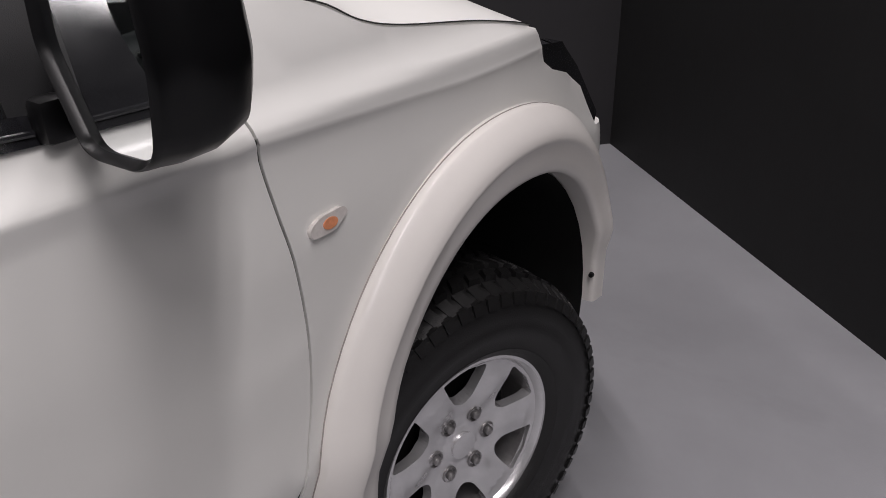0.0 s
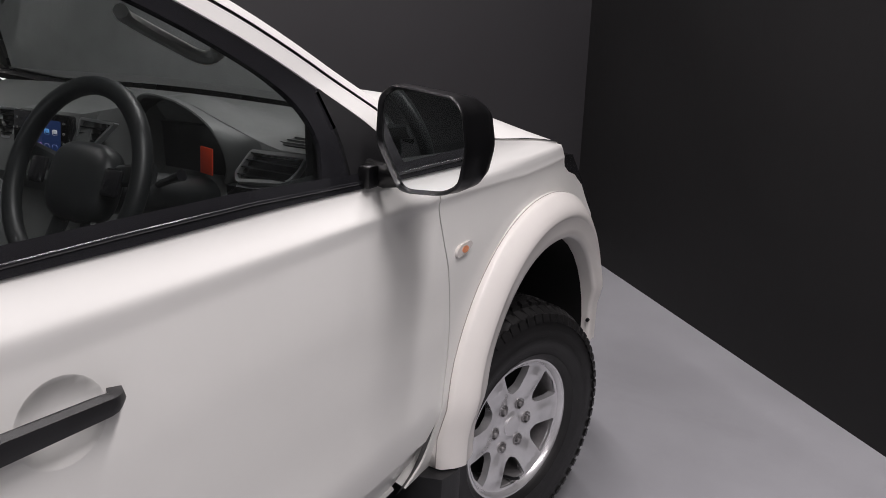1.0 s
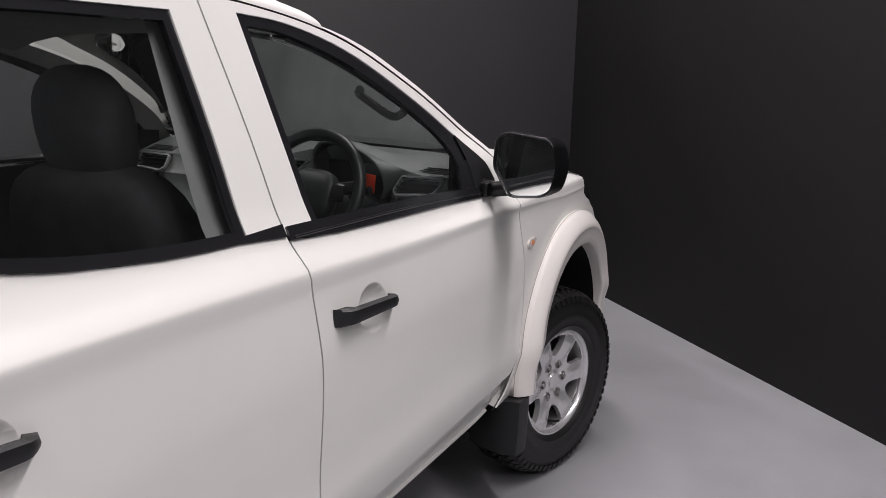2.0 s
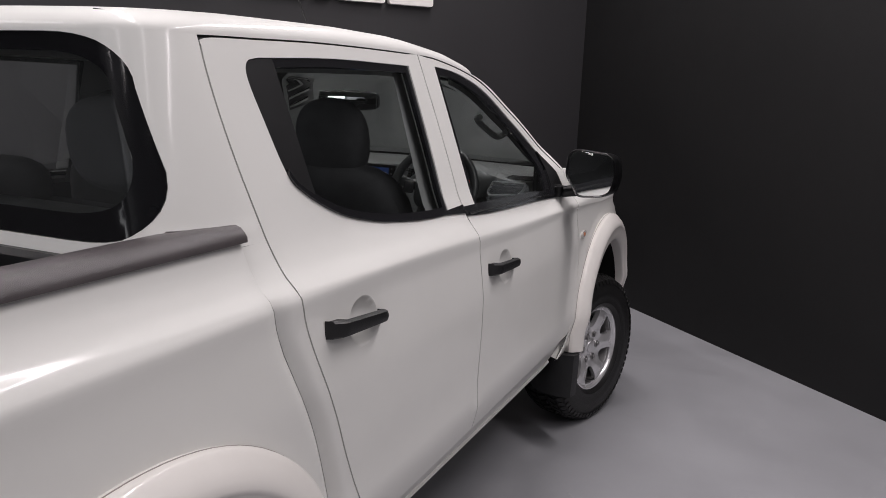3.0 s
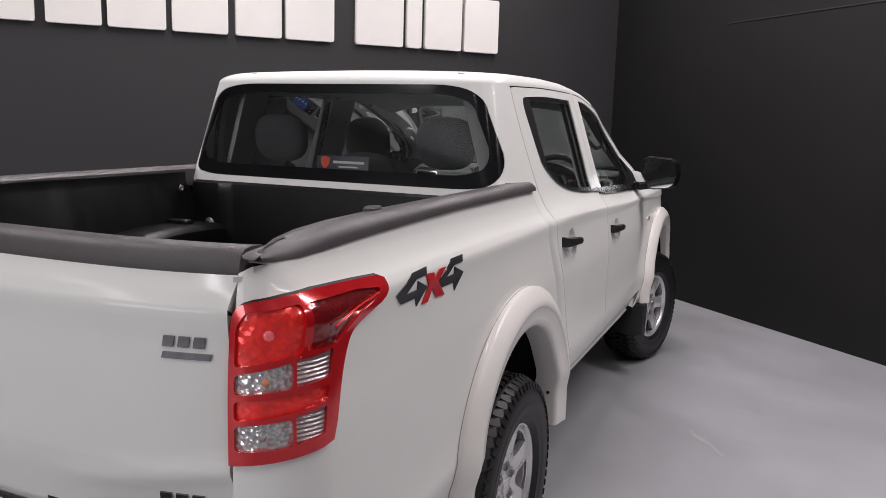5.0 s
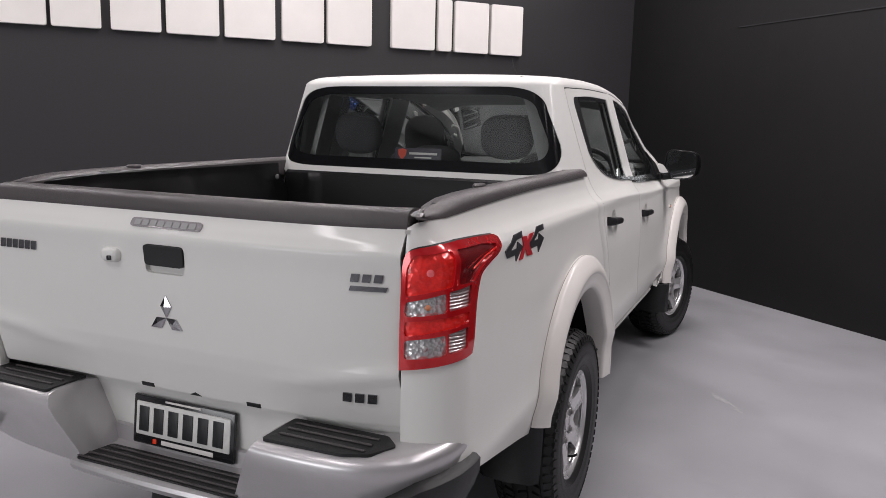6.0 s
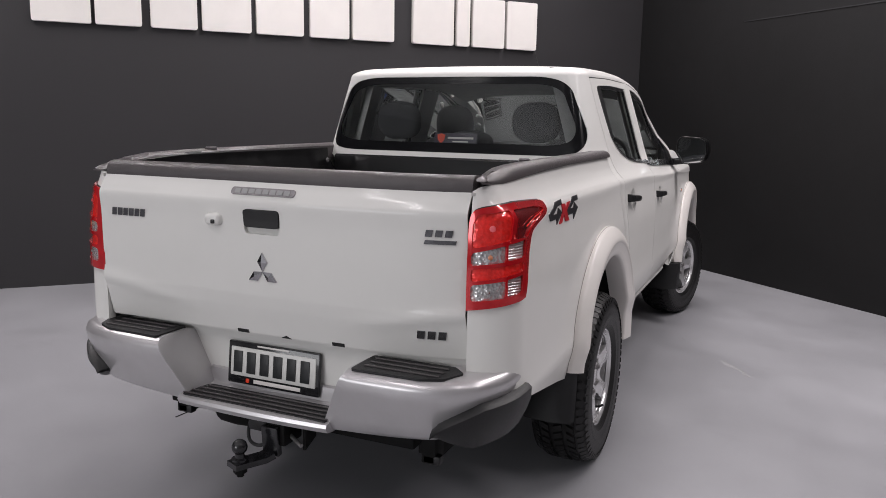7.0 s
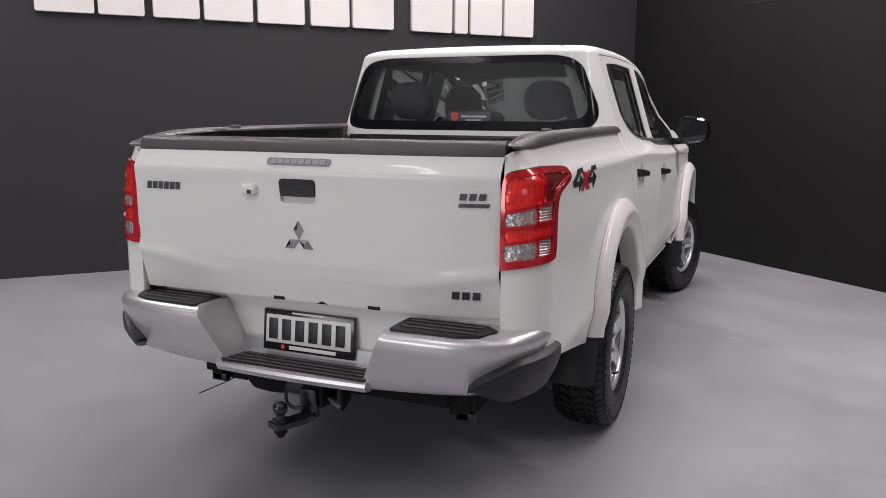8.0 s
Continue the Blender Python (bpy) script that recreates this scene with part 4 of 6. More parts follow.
def tread_mesh():
    bm = bmesh.new()
    rows = ((-0.094, 0.034, 64, 0.359, 10), (-0.052, 0.034, 56, 0.3635, 24), (0.0, 0.040, 56, 0.3655, -20), (0.052, 0.034, 56, 0.3635, 24), (0.094, 0.034, 64, 0.359, -10))
    for x, w, n, r, sk in rows:
        for k in range(n):
            a = 2 * math.pi * (k + (0.5 if abs(x) > 0.06 else 0)) / n
            l = 2 * math.pi * r / n * 0.74
            q = []
            for dz, sh in ((-0.006, 1.0), (0.0085, 0.88)):
                for dx, dt in ((-1, -1), (1, -1), (1, 1), (-1, 1)):
                    xx = x + dx * w / 2 * sh
                    tt = dt * l / 2 * sh + math.tan(radians(sk)) * dx * w / 2
                    drop = 0.022 * max(0, abs(xx) - 0.085) / 0.03
                    rr = r + dz - drop
                    b = a + tt / rr
                    q.append(bm.verts.new((xx, rr * math.cos(b), rr * math.sin(b))))
            bm.faces.new(q[4:])
            for i in range(4):
                bm.faces.new((q[i], q[(i + 1) % 4], q[4 + (i + 1) % 4], q[4 + i]))
    # shoulder lugs reaching down the sidewall
    for k in range(64):
        a = 2 * math.pi * k / 64
        for s in (1, -1):
            l = 0.011
            q = []
            for r, x in ((0.352, 0.109), (0.330, 0.1165)):
                for dt in (-1, 1):
                    b = a + dt * l / 0.34
                    q.append(((s * (x + 0.004), r * math.cos(b), r * math.sin(b)), (s * (x - 0.008), r * math.cos(b), r * math.sin(b))))
            o = [bm.verts.new(p[0]) for p in q]
            i = [bm.verts.new(p[1]) for p in q]
            bm.faces.new((o[0], o[1], o[3], o[2]))
            for m, n in ((0, 1), (1, 3), (3, 2), (2, 0)):
                bm.faces.new((o[m], o[n], i[n], i[m]))
    bmesh.ops.recalc_face_normals(bm, faces=bm.faces)
    return bm


def build_wheel():
    hub = part("wheel", lathe([(0.0, 0.001), (0.0, 0.174), (-0.012, 0.176), (-0.012, 0.09), (-0.10, 0.085), (-0.10, 0.001)], 32), DARKMETAL, truck)
    part("tyre", tyre_mesh(), RUBBER, hub, "black all-terrain tyre with chunky tread")
    part("tread", tread_mesh(), RUBBER, hub, smooth=False)
    barrel = [(-0.10, 0.205), (-0.095, 0.190), (0.02, 0.178), (0.07, 0.190), (0.083, 0.196), (0.092, 0.2005), (0.0965, 0.206), (0.0965, 0.2135), (0.090, 0.2155), (0.084, 0.209)]
    rim_ob = part("rim", lathe(barrel[3:], 72), ALLOY, hub, "silver six-spoke alloy wheel rim")
    part("rim_barrel", lathe(barrel[:4], 48), STEEL, rim_ob)

    def face(y, z):
        r = math.hypot(y, z)
        x = float(np.interp(r, [0, 0.03, 0.045, 0.075, 0.11, 0.15, 0.186, 0.20], [0.066, 0.066, 0.062, 0.064, 0.070, 0.075, 0.080, 0.083]))
        # each spoke is crowned along its middle
        crown = (0.5 + 0.5 * math.cos(6 * math.atan2(z, y))) ** 2
        x += 0.009 * crown * min(1, max(0, (r - 0.07) / 0.05)) * min(1, max(0, (0.192 - r) / 0.03))
        return (x, y, z)
    holes = []
    for k in range(6):
        a = 60 * k + 30
        pts = []
        for r, d in ((0.190, -17.0), (0.191, 0), (0.190, 18.0), (0.150, 16), (0.115, 11.5), (0.101, 0), (0.115, -10.5), (0.150, -14.5)):
            pts.append((r * math.cos(radians(a + d)), r * math.sin(radians(a + d))))
        holes.append(rounded(pts, 0.010, 3))
    panel("spokes", ALLOY, rim_ob, face, arc2(0, 0, 0.1985, 0, 360, 72)[:-1], holes, step=0.009, depth=0.026, hint=(1, 0, 0))
    panel("centre_cap", ALLOY, rim_ob, lambda y, z: (0.074 - 2 * (y * y + z * z), y, z), arc2(0, 0, 0.030, 0, 360, 24)[:-1], step=0.012, depth=0.01, hint=(1, 0, 0))
    for k in range(6):
        a = radians(60 * k)
        y, z = 0.069 * math.cos(a), 0.069 * math.sin(a)
        bm = lathe([(0.060, 0.0185), (0.0675, 0.0185), (0.0685, 0.0160), (0.0655, 0.0125), (0.060, 0.0105), (0.074, 0.0095), (0.077, 0.006), (0.077, 0.0005)], 12)
        bmesh.ops.translate(bm, vec=(0, y, z), verts=bm.verts)
        part("wheel_nut", bm, STEEL, rim_ob)
    bm = sweep([(0.05, 0.0, -0.178), (0.085, 0.004, -0.172), (0.10, 0.01, -0.164)], ring2(0.005, 8))
    part("valve_stem", bm, BLACK, hub)
    return hub


def place_wheel(w, s, y, steer, spin):
    w.matrix_basis = Matrix.Translation((s * 0.750, y, 0.371)) @ Matrix.Rotation(radians(steer), 4, "Z") @ (Matrix() if s > 0 else Matrix.Rotation(math.pi, 4, "Z")) @ Matrix.Rotation(radians(spin), 4, "X")
    return w


wheel = build_wheel()
place_wheel(wheel, 1, 3.0, -15, 0)
for s, y, st, sp in ((1, 0, 0, 20), (-1, 3.0, -15, 40), (-1, 0, 0, 10)):
    place_wheel(copy_thing(wheel, Matrix()), s, y, st, sp)

# wheel wells
for s in (1, -1):
    for cy, cz, front in ((FA[0], FA[1], True), (RA[0], RA[1], False)):
        rows = []
        for k in range(25):
            a = radians(-20 + 220 * k / 24)
            rows.append([(s * x, cy + r * math.cos(a), max(0.3, cz + r * math.sin(a))) for x, r in ((0.80, 0.455), (0.60, 0.455), (0.45, 0.45), (0.42, 0.42), (0.42, 0.1))])
        part("wheel_well", tidy(grid(rows)), DARKMETAL, truck)
part("underbody", box((1.30, 4.2, 0.14), (0, 1.3, 0.44), 0.04), DARKMETAL, truck)
for x in (-0.48, 0.48):
    part("chassis_rail", box((0.09, 4.3, 0.13), (x, 1.15, 0.40), 0.01), DARKMETAL, truck)
part("rear_axle", sweep([(-0.70, 0.0, 0.36), (0.0, 0.0, 0.36), (0.70, 0.0, 0.36)], ring2(0.045, 12)), DARKMETAL, truck)
part("axle_housing", blob((0.0, 0.0, 0.36), (0.15, 0.13, 0.14), 2.4), DARKMETAL, truck)
part("silencer", blob((-0.25, -0.85, 0.42), (0.14, 0.30, 0.09), 3.0), DARKMETAL, truck)

# ---- bed rails and liner ----
def rail_inner(s, y):
    return 0.648 + 0.02 * max(0, (-0.80 - y) / 0.385) + 0.058 * max(0, (-1.02 - y) / 0.165) ** 1.5 + wide(s, y)


def rail_cap(s):
    rows = []
    ys = [0.445, 0.44, 0.30, 0.0, -0.3, -0.6, -0.85, -0.98, -1.07, -1.13, -1.165, -1.180, -1.185]
    for k, y in enumerate(ys):
        w = half_width(0.3, 1.30) + 0.006 + wide(s, y) - (0.03 if s > 0 else 0.085) * max(0, (-1.06 - y) / 0.125) ** 2
        dip = max(0, (-0.80 - y) / 0.385)
        z0 = float(np.interp(-y, [-0.4, 0.31, 0.76, 0.92, 1.04, 1.2], [1.312, 1.309, 1.299, 1.291, 1.286, 1.284]))
        top = float(np.interp(-y, [-0.4, 0.56, 0.92, 1.04, 1.12, 1.2], [1.343, 1.337, 1.331, 1.323, 1.315, 1.304]))
        inn = rail_inner(s, y)
        f = (0.25 if k == 0 else 1) if k < 9 else (1, 0.93, 0.75, 0.45, 0.1)[k - 8] if k < 13 else 1
        cx, cz = (w + inn) / 2, (z0 + top) / 2
        prof = [(w - 0.004, z0 - 0.002), (w + 0.004, z0), (w + 0.003, z0 + 0.010), (w - 0.004, top - 0.012), (w - 0.012, top - 0.005), (w - 0.026, top), (cx, top + 0.001), (inn + 0.012, top - 0.003), (inn, top - 0.012), (inn, z0 - 0.05 * max(0, 1 - dip * 1.25)), (inn + 0.02, z0 - 0.05 * max(0, 1 - dip * 1.25)), (inn + 0.03, z0)]
        back = 0 if s > 0 else 0.056 * max(0, (-0.85 - y) / 0.335)
        rows.append([(s * (cx + (a - cx) * (0.4 + 0.6 * f)), y - back, cz - 0.35 * back * max(0, (-1.0 - y) / 0.185) + (c - cz) * f) for a, c in prof])
    ob = part("rail_cap", tidy(cap_ends(grid(rows, close_v=True))), RAIL, truck, "grey textured plastic cap along the bed rail", sharp=45)
    for y in (-0.66, 0.34):
        bm = lathe([(0, 0.001), (0.004, 0.001), (0.004, 0.022), (0.0, 0.026), (-0.006, 0.026)], 16)
        bmesh.ops.rotate(bm, verts=bm.verts, matrix=Matrix.Rotation(radians(-90), 3, "Y"))
        bmesh.ops.scale(bm, vec=(0.7, 1.3, 1), verts=bm.verts)
        bmesh.ops.translate(bm, vec=(s * (0.672 + wide(s, y)), y, 1.339), verts=bm.verts)
        part("rail_plug", bm, RAIL, ob)


liner = part("bed_liner", box((1.32, 1.42, 0.03), (0, -0.48, 0.83), 0.005), LINER, truck, "black moulded plastic bed liner")
for s in (1, -1):
    rail_cap(s)
    rows = []
    for y in np.linspace(-1.17, 0.22, 60):
        rib, dip = 0.010 * (abs((y + 2.0) % 0.46 - 0.23) < 0.035), 0.028 * max(0, (-0.80 - y) / 0.385) ** 1.6
        rows.append([(s * x, y, z) for x, z in ((rail_inner(s, y) + 0.016, 1.322 - dip), (rail_inner(s, y) + 0.008, 1.327 - dip), (rail_inner(s, y) - 0.003, 1.318 - dip), (rail_inner(s, y) - 0.004 - rib * 0.2, 1.28 - dip), (0.642 - rib * 0.5, 1.20), (0.640 - rib * 0.5, 0.88), (0.62, 0.84), (0.60, 0.835))])
    part("liner_side", tidy(grid(rows)), LINER, liner)
    # wheel box
    rows = []
    for k in range(25):
        a = math.pi * k / 24
        c, d = math.cos(a), math.sin(a)
        q = (abs(c) ** 3 + abs(d) ** 3) ** (-1 / 3)
        rows.append([(s * x, 0.03 + r * 0.44 * q * c, 0.83 + r * 0.30 * q * d) for x, r in ((0.66, 1.0), (0.53, 1.0), (0.50, 0.985), (0.475, 0.93), (0.468, 0.84), (0.462, 0.0))])
    part("wheel_box", tidy(grid(rows)), LINER, liner, "black wheel-arch hump of the liner")
    for y in (0.07,):
        bm = box((0.12, 0.05, 0.05), (s * 0.60, y, 1.12), 0.01)
        part("liner_step", bm, LINER, liner)
    for y, z in ((0.14, 1.26), (-1.10, 1.27)):
        bm = lathe([(0, 0.0005), (0.006, 0.006), (0.004, 0.012), (0, 0.013)], 12)
        if s > 0:
            bmesh.ops.rotate(bm, verts=bm.verts, matrix=Matrix.Rotation(math.pi, 3, "Z"))
        bmesh.ops.translate(bm, vec=(s * 0.645, y, z), verts=bm.verts)
        part("liner_screw", bm, STEEL, liner)
rows = []
for x in np.linspace(-0.655, 0.655, 80):
    rib = 0.012 * (abs(abs(x) - 0.50) < 0.03)
    rows.append([(x, y - d * rib, z) for y, z, d in ((0.262, 1.288, 0), (0.240, 1.290, 0), (0.226, 1.28, 0), (0.216, 1.24, 0.4), (0.205, 0.90, 0.4), (0.18, 0.845, 0))])
part("liner_front", tidy(grid(rows)), LINER, liner)
rows = [[(x, y, z) for x in np.linspace(-0.65, 0.65, 30)] for y, z in ((-1.140, 1.295), (-1.150, 1.25), (-1.155, 0.84))]
part("gate_liner", tidy(grid(rows)), LINER, tg)
for s in (1, -1):
    # tie-down on the front wall
    bm = bmesh.new()
    bmesh.ops.create_uvsphere(bm, u_segments=12, v_segments=8, radius=0.022)
    bmesh.ops.scale(bm, vec=(1, 0.4, 1), verts=bm.verts)
    bmesh.ops.translate(bm, vec=(s * 0.56, 0.205, 1.12), verts=bm.verts)
    part("tie_down", bm, STEEL, liner)

for s in (1, -1):
    panel("bed_corner_top", PAINT, truck, lambda x, y: (s * x, y - (0.055 * max(0, (-0.95 - y) / 0.246) if s < 0 else 0), 1.2635), [(0.689, -1.196), (0.735, -1.13), (0.745, -0.95), (0.66, -0.95), (0.66, -1.12), (0.689, -1.14)], step=0.05, depth=0.01, hint=(0, 0, 1))

# ---- tail lamps ----
def ribbed(mat, scale, strength, axis="Z"):
    nt = mat.node_tree
    b = nt.nodes["Principled BSDF"]
    co = nt.nodes.new("ShaderNodeTexCoord")
    w = nt.nodes.new("ShaderNodeTexWave")
    w.bands_direction = axis
    w.inputs["Scale"].default_value = scale
    w.inputs["Distortion"].default_value = 1.0
    nt.links.new(co.outputs["Object"], w.inputs["Vector"])
    bp = nt.nodes.new("ShaderNodeBump")
    bp.inputs["Strength"].default_value = strength
    bp.inputs["Distance"].default_value = 0.003
    nt.links.new(w.outputs["Fac"], bp.inputs["Height"])
    nt.links.new(bp.outputs[0], b.inputs["Normal"])


def faceted(mat, scale, strength):
    """A moulded reflector of many small facets."""
    nt = mat.node_tree
    b = nt.nodes["Principled BSDF"]
    co = nt.nodes.new("ShaderNodeTexCoord")
    v = nt.nodes.new("ShaderNodeTexVoronoi")
    v.inputs["Scale"].default_value = scale
    nt.links.new(co.outputs["Object"], v.inputs["Vector"])
    bp = nt.nodes.new("ShaderNodeBump")
    bp.inputs["Strength"].default_value = strength
    bp.inputs["Distance"].default_value = 0.004
    nt.links.new(v.outputs["Distance"], bp.inputs["Height"])
    nt.links.new(bp.outputs[0], b.inputs["Normal"])


RIBLENS = material("ribbed_side_lens", (0.62, 0.60, 0.61), 0.2, metal=0.45, coat=1.0, vary=0.2, scale=40)
ribbed(RIBLENS, 38, 0.9)
faceted(CLEARLENS, 95, 0.9)
faceted(STOPRED, 70, 0.5)
faceted(DARKRED, 60, 0.25)
LENSGLASS = glass_material("clear_lens_cover", (0.97, 0.97, 0.97), 1.35)
LAMP = curve2([(0.832, 1.214), (0.838, 1.196), (0.856, 1.180), (0.880, 1.170)], 3)[:-1] + curve2([(0.880, 1.170), (0.945, 1.154), (0.998, 1.134), (1.030, 1.092), (1.054, 1.038), (1.072, 0.985), (1.084, 0.948)], 4) + \
    [(1.110, 0.942), (1.17, 0.935), (1.25, 0.926), (1.302, 0.919)] + curve2([(1.302, 1.172), (1.297, 1.198), (1.280, 1.214), (1.245, 1.222)], 4) + [(1.16, 1.229), (1.08, 1.232), (0.94, 1.226), (0.848, 1.221)]
LENSES = {
    "turn_lens": ([(1.168, 1.064), (1.288, 1.054), (1.288, 1.090), (1.168, 1.112)], CLEARLENS, "clear lens over a faceted reflector"),
    "reverse_lens": ([(1.174, 0.957), (1.288, 0.948), (1.288, 0.996), (1.174, 1.009)], CLEARLENS, "clear lens over a faceted reflector"),
    "side_lens": ([(1.082, 1.072), (1.162, 1.066), (1.160, 1.114), (1.068, 1.122)], RIBLENS, "clear ribbed side lens"),
    "side_lens_low": ([(1.106, 0.968), (1.168, 0.959), (1.167, 1.011), (1.098, 1.020)], RIBLENS, "clear ribbed side lens"),
    "stop_lens": ([(1.146, 1.126), (1.288, 1.104), (1.288, 1.176), (1.268, 1.202), (1.136, 1.214)], STOPRED, "bright red stop lens over a bulb"),
    "upper_lens": ([(0.868, 1.200), (0.900, 1.182), (0.965, 1.166), (1.016, 1.144), (1.048, 1.126), (1.128, 1.128), (1.118, 1.214), (0.95, 1.210)], DARKRED, "dark red upper lens"),
    "fog_lens": ([(1.094, 1.030), (1.288, 1.006), (1.288, 1.043), (1.086, 1.058)], STOPRED, "bright red band between the clear lenses"),
}
for s in (1, -1):
    hint = (s * 0.7, -0.7, 0)
    cuts = {k: rounded(v[0], 0.011 if "side" not in k else 0.005, 3) for k, v in LENSES.items()}
    lamp = panel("tail_lamp", REDLENS, truck, bed_surface(s, 0.010), LAMP, list(cuts.values()), step=0.02, depth=0.016, hint=hint, label="red wrap-around tail lamp with clear bands")
    panel("lamp_surround", BLACK, lamp, bed_surface(s, 0.0014), inset(LAMP, -0.002), step=0.03, depth=0.02, hint=hint)
    for kind, (pts, mat, words) in LENSES.items():
        lens = panel(kind.replace("_low", ""), mat, lamp, bed_surface(s, 0.003), inset(cuts[kind], -0.003), step=0.014, depth=0.0, hint=hint, label=words)
        if mat in (CLEARLENS, RIBLENS):
            panel("lens_cover", LENSGLASS, lens, bed_surface(s, 0.0085), inset(cuts[kind], 0.0005), step=0.03, depth=0.0, hint=hint).visible_shadow = False
    for u, z, r, mat, words in ((1.222, 1.077, 0.011, AMBER, "amber bulb behind the clear lens"), (1.216, 1.160, 0.017, PINKBULB, "pale red bulb behind the stop lens"), (1.232, 0.977, 0.010, CLEARLENS, "clear bulb behind the lens")):
        part("bulb", blob(Vector(bed_surface(s, 0.006 - r)(u, z)), (r, r, r), 2.0, 14, 10), mat, lamp, words)
    # bright ridges inside the lamp
    for line in ([(1.133, 1.128), (1.126, 1.210)], [(0.885, 1.192), (0.98, 1.180), (1.06, 1.160)], [(1.15, 1.120), (1.285, 1.100)]):
        part("lens_ridge", sweep([bed_surface(s, 0.010)(u, z) for u, z in line], ring2(0.0022, 6)), STOPRED, lamp)

# ---- tailgate fittings ----
hint = (0, -1, 0)
for k in range(8):
    x = -0.108 + 0.216 * (k + 0.5) / 8
    panel("led_cell", TRIMGREY, bl, gate(0.0085), rounded([(x - 0.011, 1.228), (x + 0.011, 1.228), (x + 0.011, 1.242), (x - 0.011, 1.242)], 0.003, 2), step=0.02, depth=0.002, hint=hint)
camhouse = part("camera_housing", blob((-0.188, -1.262, 1.137), (0.032, 0.024, 0.021), 3.2), PAINT, tg, "white reversing-camera housing")
part("camera_eye", box((0.014, 0.008, 0.014), (-0.178, -1.287, 1.131), 0.003), GLOSSBLACK, camhouse)


def facet(name, pts, lift, mat, parent):
    """A shallow pyramid badge on the tailgate."""
    fn = gate(0.004)
    bm = bmesh.new()
    ring = [bm.verts.new(fn(*p)) for p in pts]
    back = [bm.verts.new(gate(-0.002)(*p)) for p in pts]
    c = np.mean(pts, 0)
    top = bm.verts.new(Vector(fn(*c)) + Vector((0, -lift, 0)))
    for i in range(len(ring)):
        j = (i + 1) % len(ring)
        bm.faces.new((ring[i], ring[j], top))
        bm.faces.new((ring[j], ring[i], back[i], back[j]))
    bmesh.ops.recalc_face_normals(bm, faces=bm.faces)
    return part(name, bm, mat, parent, smooth=False)


for pts in ([(0, 1.040), (0.019, 1.009), (0, 0.978), (-0.019, 1.009)], [(0, 0.977), (-0.034, 0.976), (-0.055, 0.946), (-0.019, 0.946)], [(0, 0.977), (0.019, 0.946), (0.055, 0.946), (0.034, 0.976)]):
    facet("emblem_piece", pts, 0.007, CHROME, tg)


def bars(name, x0, x1, z0, z1, n, mat, parent, fill=0.72, surf=None, lift=0.004, slant=0.004):
    for k in range(n):
        a = x0 + (x1 - x0) * k / n
        b = a + (x1 - x0) / n * fill
        panel(name, mat, parent, surf or gate(lift), [(a, z0), (b, z0), (b + slant, z1), (a + slant, z1)], step=0.05, depth=0.004, hint=hint)


BADGE = material("dark_chrome", (0.20, 0.20, 0.21), 0.22, metal=0.9, vary=0.2, scale=60)
bars("badge_bar", -0.632, -0.482, 1.124, 1.150, 6, BADGE, tg)
bars("badge_bar", 0.563, 0.650, 1.132, 1.152, 3, BADGE, tg)
bars("badge_strip", 0.560, 0.652, 1.110, 1.122, 1, BADGE, tg, 1.0)
bars("badge_bar", 0.535, 0.632, 0.817, 0.842, 3, BADGE, tg)
for x in (-0.13, 0.24):
    panel("drain_slot", BLACK, tg, gate(0.002), [(x, 0.755), (x + 0.045, 0.755), (x + 0.045, 0.767), (x, 0.767)], step=0.05, depth=0.004, hint=hint)
panel("gate_latch", BLACK, tg, gate(0.002), [(0.045, 0.755), (0.085, 0.755), (0.065, 0.765)], step=0.05, depth=0.004, hint=hint)

# ---- rear panel, bumper and plate ----
rows = [[(x, y + 0.03 * (x / 0.68) ** 4, z) for x in np.linspace(-0.69, 0.69, 40)] for y, z in ((-1.20, 0.765), (-1.185, 0.745), (-1.178, 0.70), (-1.176, 0.60), (-1.172, 0.52))]
part("rear_panel", tidy(grid(rows)), PAINT, truck)
part("corner_return", box((0.006, 0.085, 0.50), (-0.6905, -1.205, 1.0), 0.002), PAINT, truck)


def wing(s):
    path = curve2([(0.36, -1.372), (0.48, -1.374), (0.60, -1.366), (0.70, -1.335), (0.775, -1.275), (0.822, -1.18), (0.838, -1.11), (0.842, -1.055)], 5)
    sect = ((0.20, 0.722), (0.15, 0.731), (0.05, 0.732), (0.022, 0.728), (0.006, 0.716), (0.0, 0.698), (0.006, 0.665), (0.018, 0.63), (0.036, 0.570), (0.046, 0.530), (0.058, 0.514), (0.09, 0.508), (0.20, 0.512))
    rows = []
    n = len(path)
    for i, (x, y) in enumerate(path):
        tx, ty = np.array(path[min(i + 1, n - 1)]) - np.array(path[max(i - 1, 0)])
        L = math.hypot(tx, ty)
        nx, ny = -ty / L, tx / L          # towards the body
        f = i / (n - 1)
        x += (-0.018 if s > 0 else 0.014) * min(1, max(0, (x - 0.5) / 0.3))
        row = []
        for d, z in sect:
            shear = -0.090 * (0.725 - z) / 0.18 * max(0, 1 - i / 12)
            dd = d if f < 0.62 else d * (1 - 0.55 * (f - 0.62) / 0.38)
            rise = (0.03 * max(0, f - 0.5) + 0.030 * min(1, f / 0.5)) * ((0.73 - z) / 0.20) ** 2
            row.append((s * (x + nx * dd + shear), y + ny * dd, z + rise))
        rows.append(row)
    bm = tidy(cap_ends(grid(rows, close_v=True)))
    return bm, path


right, WPATH = wing(1)
bumper = part("rear_bumper", right, SILVER, truck, "silver painted step bumper with black pads", sharp=40)
part("bumper_wing", wing(-1)[0], SILVER, bumper, sharp=40)
